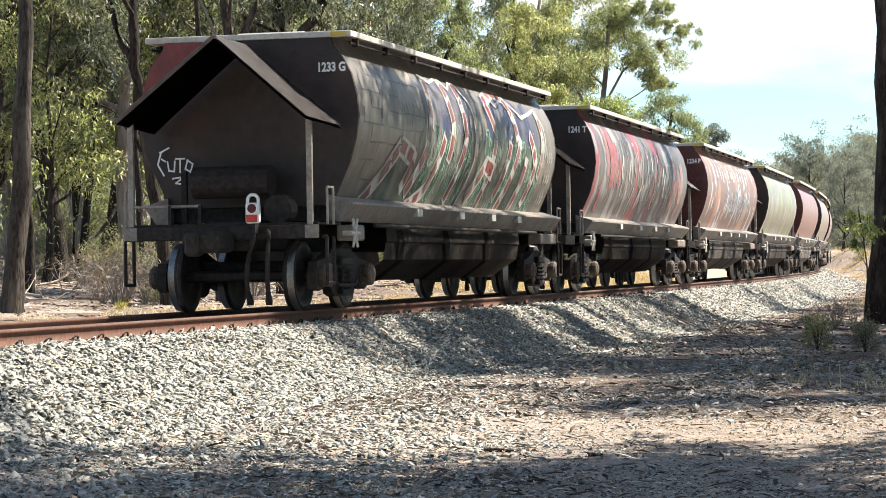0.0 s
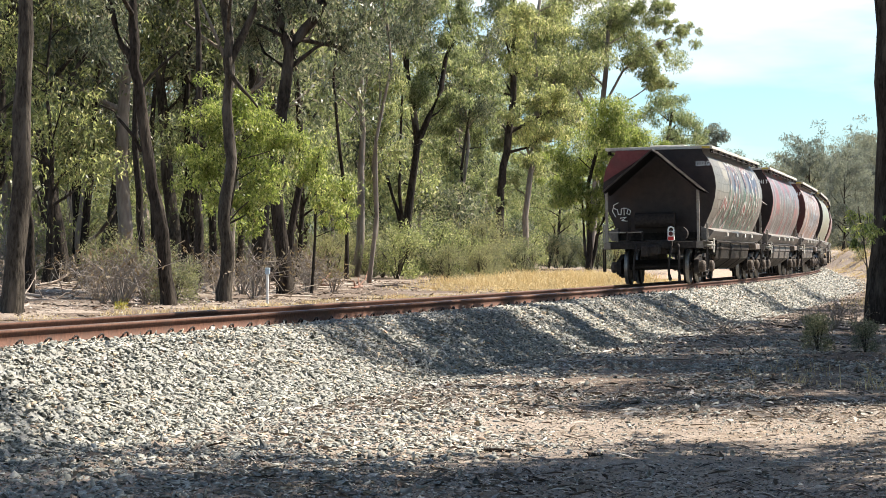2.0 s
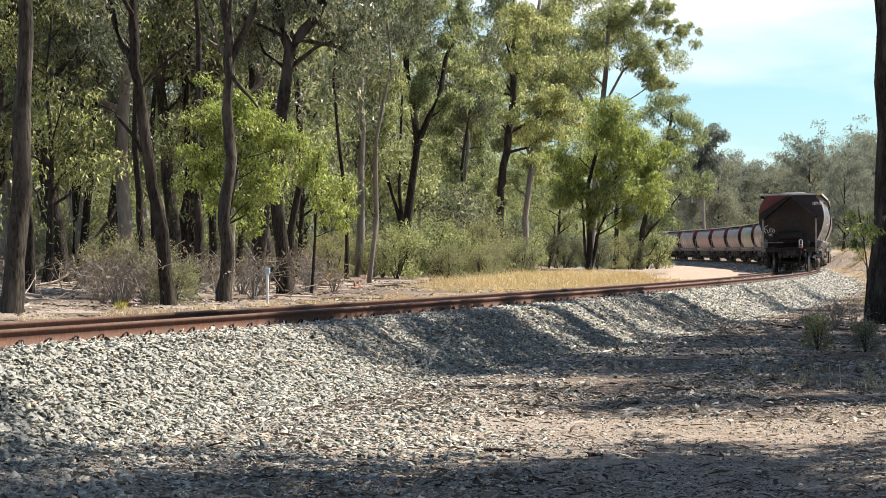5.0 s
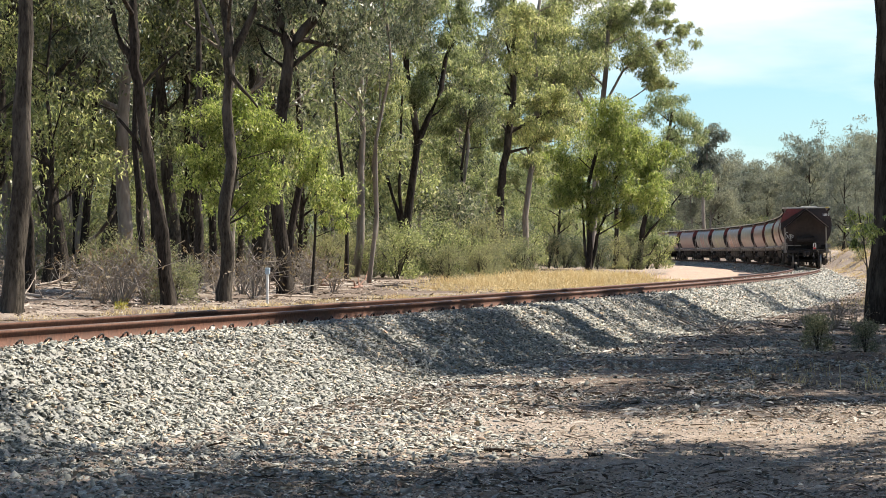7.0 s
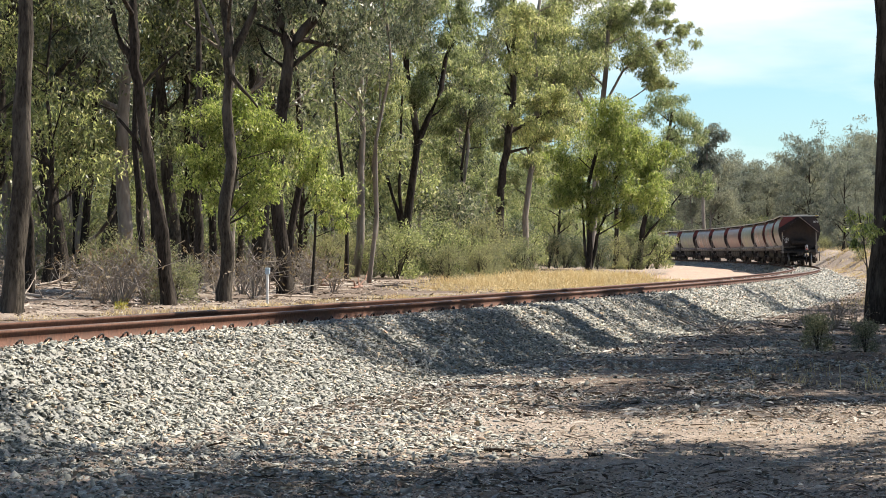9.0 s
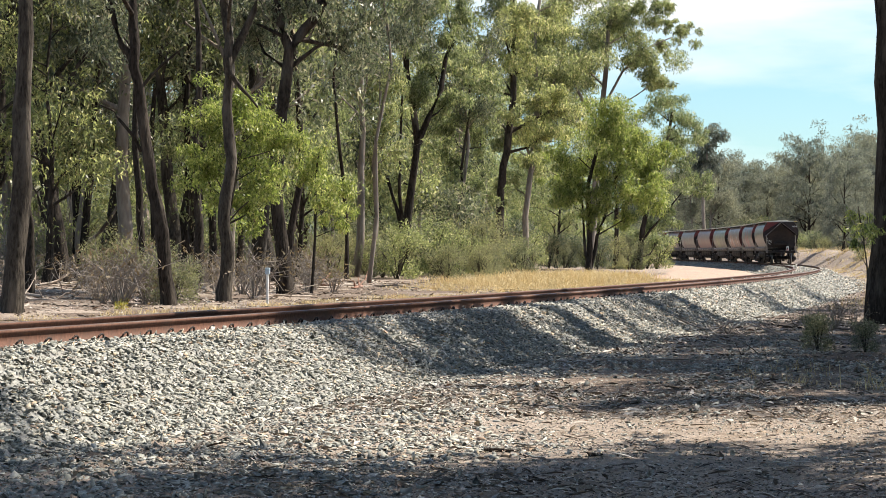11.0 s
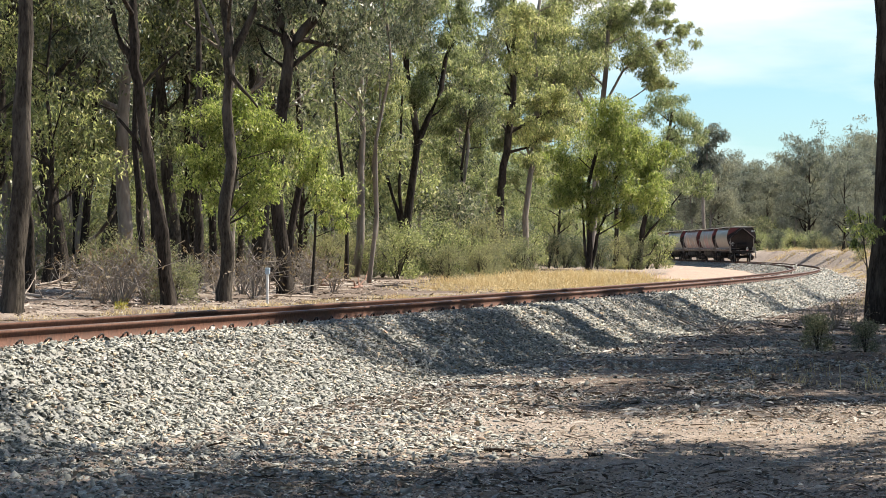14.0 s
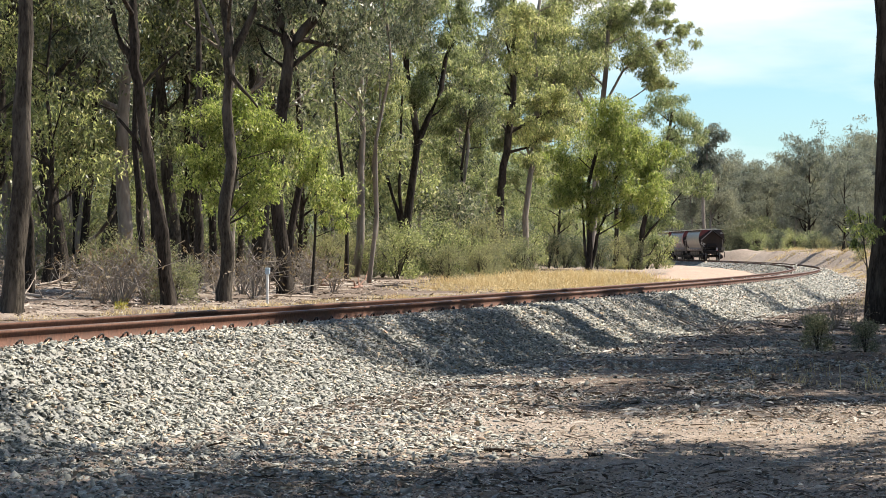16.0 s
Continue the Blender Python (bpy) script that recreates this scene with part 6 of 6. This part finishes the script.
def build_grass():
    rs = np.random.RandomState(8)
    xs, ys, hs = [], [], []

    def tufts(n, fx, fy, tall, per=26, spread=0.12):
        for k in range(n):
            cx, cy = fx(), fy()
            xs.append(cx + rs.normal(size=per) * spread)
            ys.append(cy + rs.normal(size=per) * spread)
            hs.append(np.full(per, tall * (0.6 + 0.7 * rs.random())))

    def strip(n, s0, s1, e0, e1, tall, per=26, spread=0.15):
        x, y, e = along(rs, n, s0, s1, e0, e1)
        for cx, cy in zip(x, y):
            xs.append(cx + rs.normal(size=per) * spread)
            ys.append(cy + rs.normal(size=per) * spread)
            hs.append(np.full(per, tall * (0.6 + 0.7 * rs.random())))

    strip(520, 0, 60, -8.5, -3.2, 0.15, 40, 0.2)
    strip(430, 50, 92, -11, -4.6, 0.18, 70, 0.6)
    strip(300, 62, 98, -13, -7.5, 0.42, 70, 0.5)
    strip(90, 40, 80, 4.0, 9.0, 0.28, 22, 0.4)
    strip(200, 90, 260, 5, 12, 0.3, 50, 0.5)
    tufts(14, lambda: rs.uniform(4.7, 6.4), lambda: rs.uniform(25, 33), 0.42, 13, 0.16)
    strip(420, 84, 175, 3.6, 9.5, 0.2, 34, 0.35)
    tufts(14, lambda: rs.uniform(3.6, 5.2), lambda: rs.uniform(29, 33), 0.12, 16, 0.14)
    V, F = grass(rs, np.concatenate(xs), np.concatenate(ys), np.concatenate(hs))
    tagged(raw("dry_grass", V, F, M["grass"]), "straw-coloured dry grass tufts beside the railway", "grass", kind="stuff")




def build_branch(seed, x, y, length, r, turn, material, name="fallen_branch", label="", arms=3, lift=0.05):
    rs = np.random.RandomState(seed)
    V, F = [], []
    d = Vector((math.cos(turn), math.sin(turn), 0))
    p = Vector((0, 0, r * 0.8))
    pts = [p.copy()]
    for k in range(6):
        d = (d + Vector((rs.normal() * 0.25, rs.normal() * 0.25, rs.normal() * lift))).normalized()
        p = p + d * length / 6
        p.z = max(p.z, r * 0.5)
        pts.append(p.copy())
    tube(V, F, pts, [r * (1 - 0.12 * k) for k in range(7)], 7)
    for k in range(arms):
        i = 1 + k % 5
        e = pts[i] + Vector((rs.normal() * 0.22, rs.normal() * 0.22, abs(rs.normal()) * 0.16 + 0.02)) * length
        m = pts[i].lerp(e, 0.5) + Vector(rs.normal(size=3) * 0.04 * length)
        tube(V, F, [pts[i], m, e], [r * 0.5, r * 0.35, r * 0.12], 6)
    ob = raw(name, V, F, material, None, shade=True)
    ob.location = (x, y, hgt(x, y))
    return tagged(ob, label or "dead fallen branch lying on the ground", "branch", "fallen branches")


def build_post(x, y):
    root = tagged(new("marker_post"), "slim white marker post with blue cap beside track", "post")
    part("pole", cyl(bmesh.new(), (0, 0, -0.1), (0, 0, 0.82), 0.035, n=10), M["white"], root)
    part("cap", box(bmesh.new(), -0.06, 0.06, -0.05, 0.05, 0.74, 0.9, 0.015), M["blue_cap"], root, "pale blue cap")
    root.location = (x, y, hgt(x, y))


def build_stump(x, y):
    V, F = [], []
    tube(V, F, [(0, 0, -0.1), (0.02, 0, 0.2), (0.03, 0.02, 0.6)], [0.34, 0.27, 0.25], 12)
    ob = raw("tree_stump", V, F, M["bark_grey"], None)
    ob.location = (x, y, hgt(x, y))
    tagged(ob, "weathered sawn tree stump on the forest floor", "tree stump")


def build_debris():
    W, D, L = M["deadwood"], M["bark_dark"], M["deadwood"]
    for k in range(15):
        build_branch(500 + k, 5.2 + 0.11 * k, 47.0 + (k * 37 % 11) * 0.4, 0.8 + 0.12 * (k % 4), 0.026, 0.3 + k * 1.3, W, label="bleached dead branch in a heap of roots", arms=4, lift=0.14)
    for k, (x, y, ln, r, t) in enumerate([(0.35, 20.1, 0.32, 0.022, 0.1), (0.55, 19.6, 0.26, 0.012, 2.7), (-1.0, 19.8, 0.3, 0.012, 0.3), (1.15, 19.4, 0.12, 0.02, 0.2), (1.9, 26.3, 0.5, 0.016, 2.2), (3.5, 24.2, 0.6, 0.015, 0.2), (4.2, 21.0, 0.5, 0.018, 0.4),
                                               (2.6, 36.0, 1.4, 0.02, 0.1), (6.4, 30.0, 0.9, 0.02, 2.9), (7.5, 52.0, 1.6, 0.03, 1.9), (8.4, 54.5, 1.2, 0.03, 0.4), (-0.2, 26.8, 0.5, 0.012, 0.2), (5.0, 38.0, 1.0, 0.022, 2.6), (3.0, 17.0, 0.3, 0.015, 0.6), (-0.3, 16.8, 0.1, 0.03, 0.3)]):
        build_branch(520 + k, x, y, ln, r, t, D if k % 3 == 0 else L, arms=1 if ln < 0.4 else 2, lift=0.03)
    for k in range(7):
        build_branch(560 + k, -5.0 + 0.45 * k, 84 + (k * 7 % 5), 1.8, 0.07, 0.3 + 0.9 * k, M["red_bark"] if k % 2 else W, label="fallen limb in a heap beside the clearing", arms=3, lift=0.1)
    for k in range(14):
        rs = np.random.RandomState(900 + k)
        y = rs.uniform(60, 95)
        build_branch(600 + k, rs.uniform(-0.17, -0.06) * y, y, 2.2, 0.045, rs.uniform(0, 3.1), W, label="grey fallen limb on the forest floor", arms=4, lift=0.12)
    for k in range(16):
        rs = np.random.RandomState(950 + k)
        x, y, _ = beside(rs.uniform(96, 150), rs.uniform(4.5, 9.5), 0)
        build_branch(640 + k, x, y, 2.0, 0.04, rs.uniform(0, 3.1), W, label="bleached fallen limb on the earth bank", arms=4, lift=0.1)
    build_post(-4.23, 60.0)
    build_stump(-16.2, 100.0)


M["deadwood"] = surface("bleached_deadwood", (0.26, 0.21, 0.17), (0.48, 0.41, 0.34), (0.2, 0.15, 0.12), 14, 2, 0.85, 0.0, 0.3, (1, 1, 1))
M["red_bark"] = surface("red_brown_bark", (0.2, 0.1, 0.07), (0.36, 0.2, 0.14), (0.3, 0.22, 0.17), 12, 2, 0.85, 0.0, 0.3)
M["blue_cap"] = surface("pale_blue_plastic", (0.36, 0.46, 0.55), (0.45, 0.55, 0.62), None, 20, 2, 0.5, 0.0, 0.0)

named_tree(150, 56.8, [(9.75, -0.5), (9.7, 0.5), (9.6, 1.3), (9.5, 1.9)], 0.02, M["bark_grey"], M["leaf_bright"], [(9.55, 1.7, 0.2), (9.4, 1.35, 0.2), (9.7, 1.45, 0.16), (9.5, 1.05, 0.14)], per=120, size=0.1, label="leafy sapling sprouting beside the thick trunk")
M["flower"] = leaf_material("yellow_flowers", [(0.0, (0.3, 0.22, 0.03)), (0.5, (0.42, 0.32, 0.04)), (1.0, (0.2, 0.24, 0.06))])
place(build_shrub(71, 0.22, 0.2, M["flower"], 30, 0.05, "flowering_plant", "small yellow-flowering plant beside the track", 6), -6.75, 52.0, 0.0, 0.65)
build_debris()
build_stones()
build_litter()
build_grass()
motions()
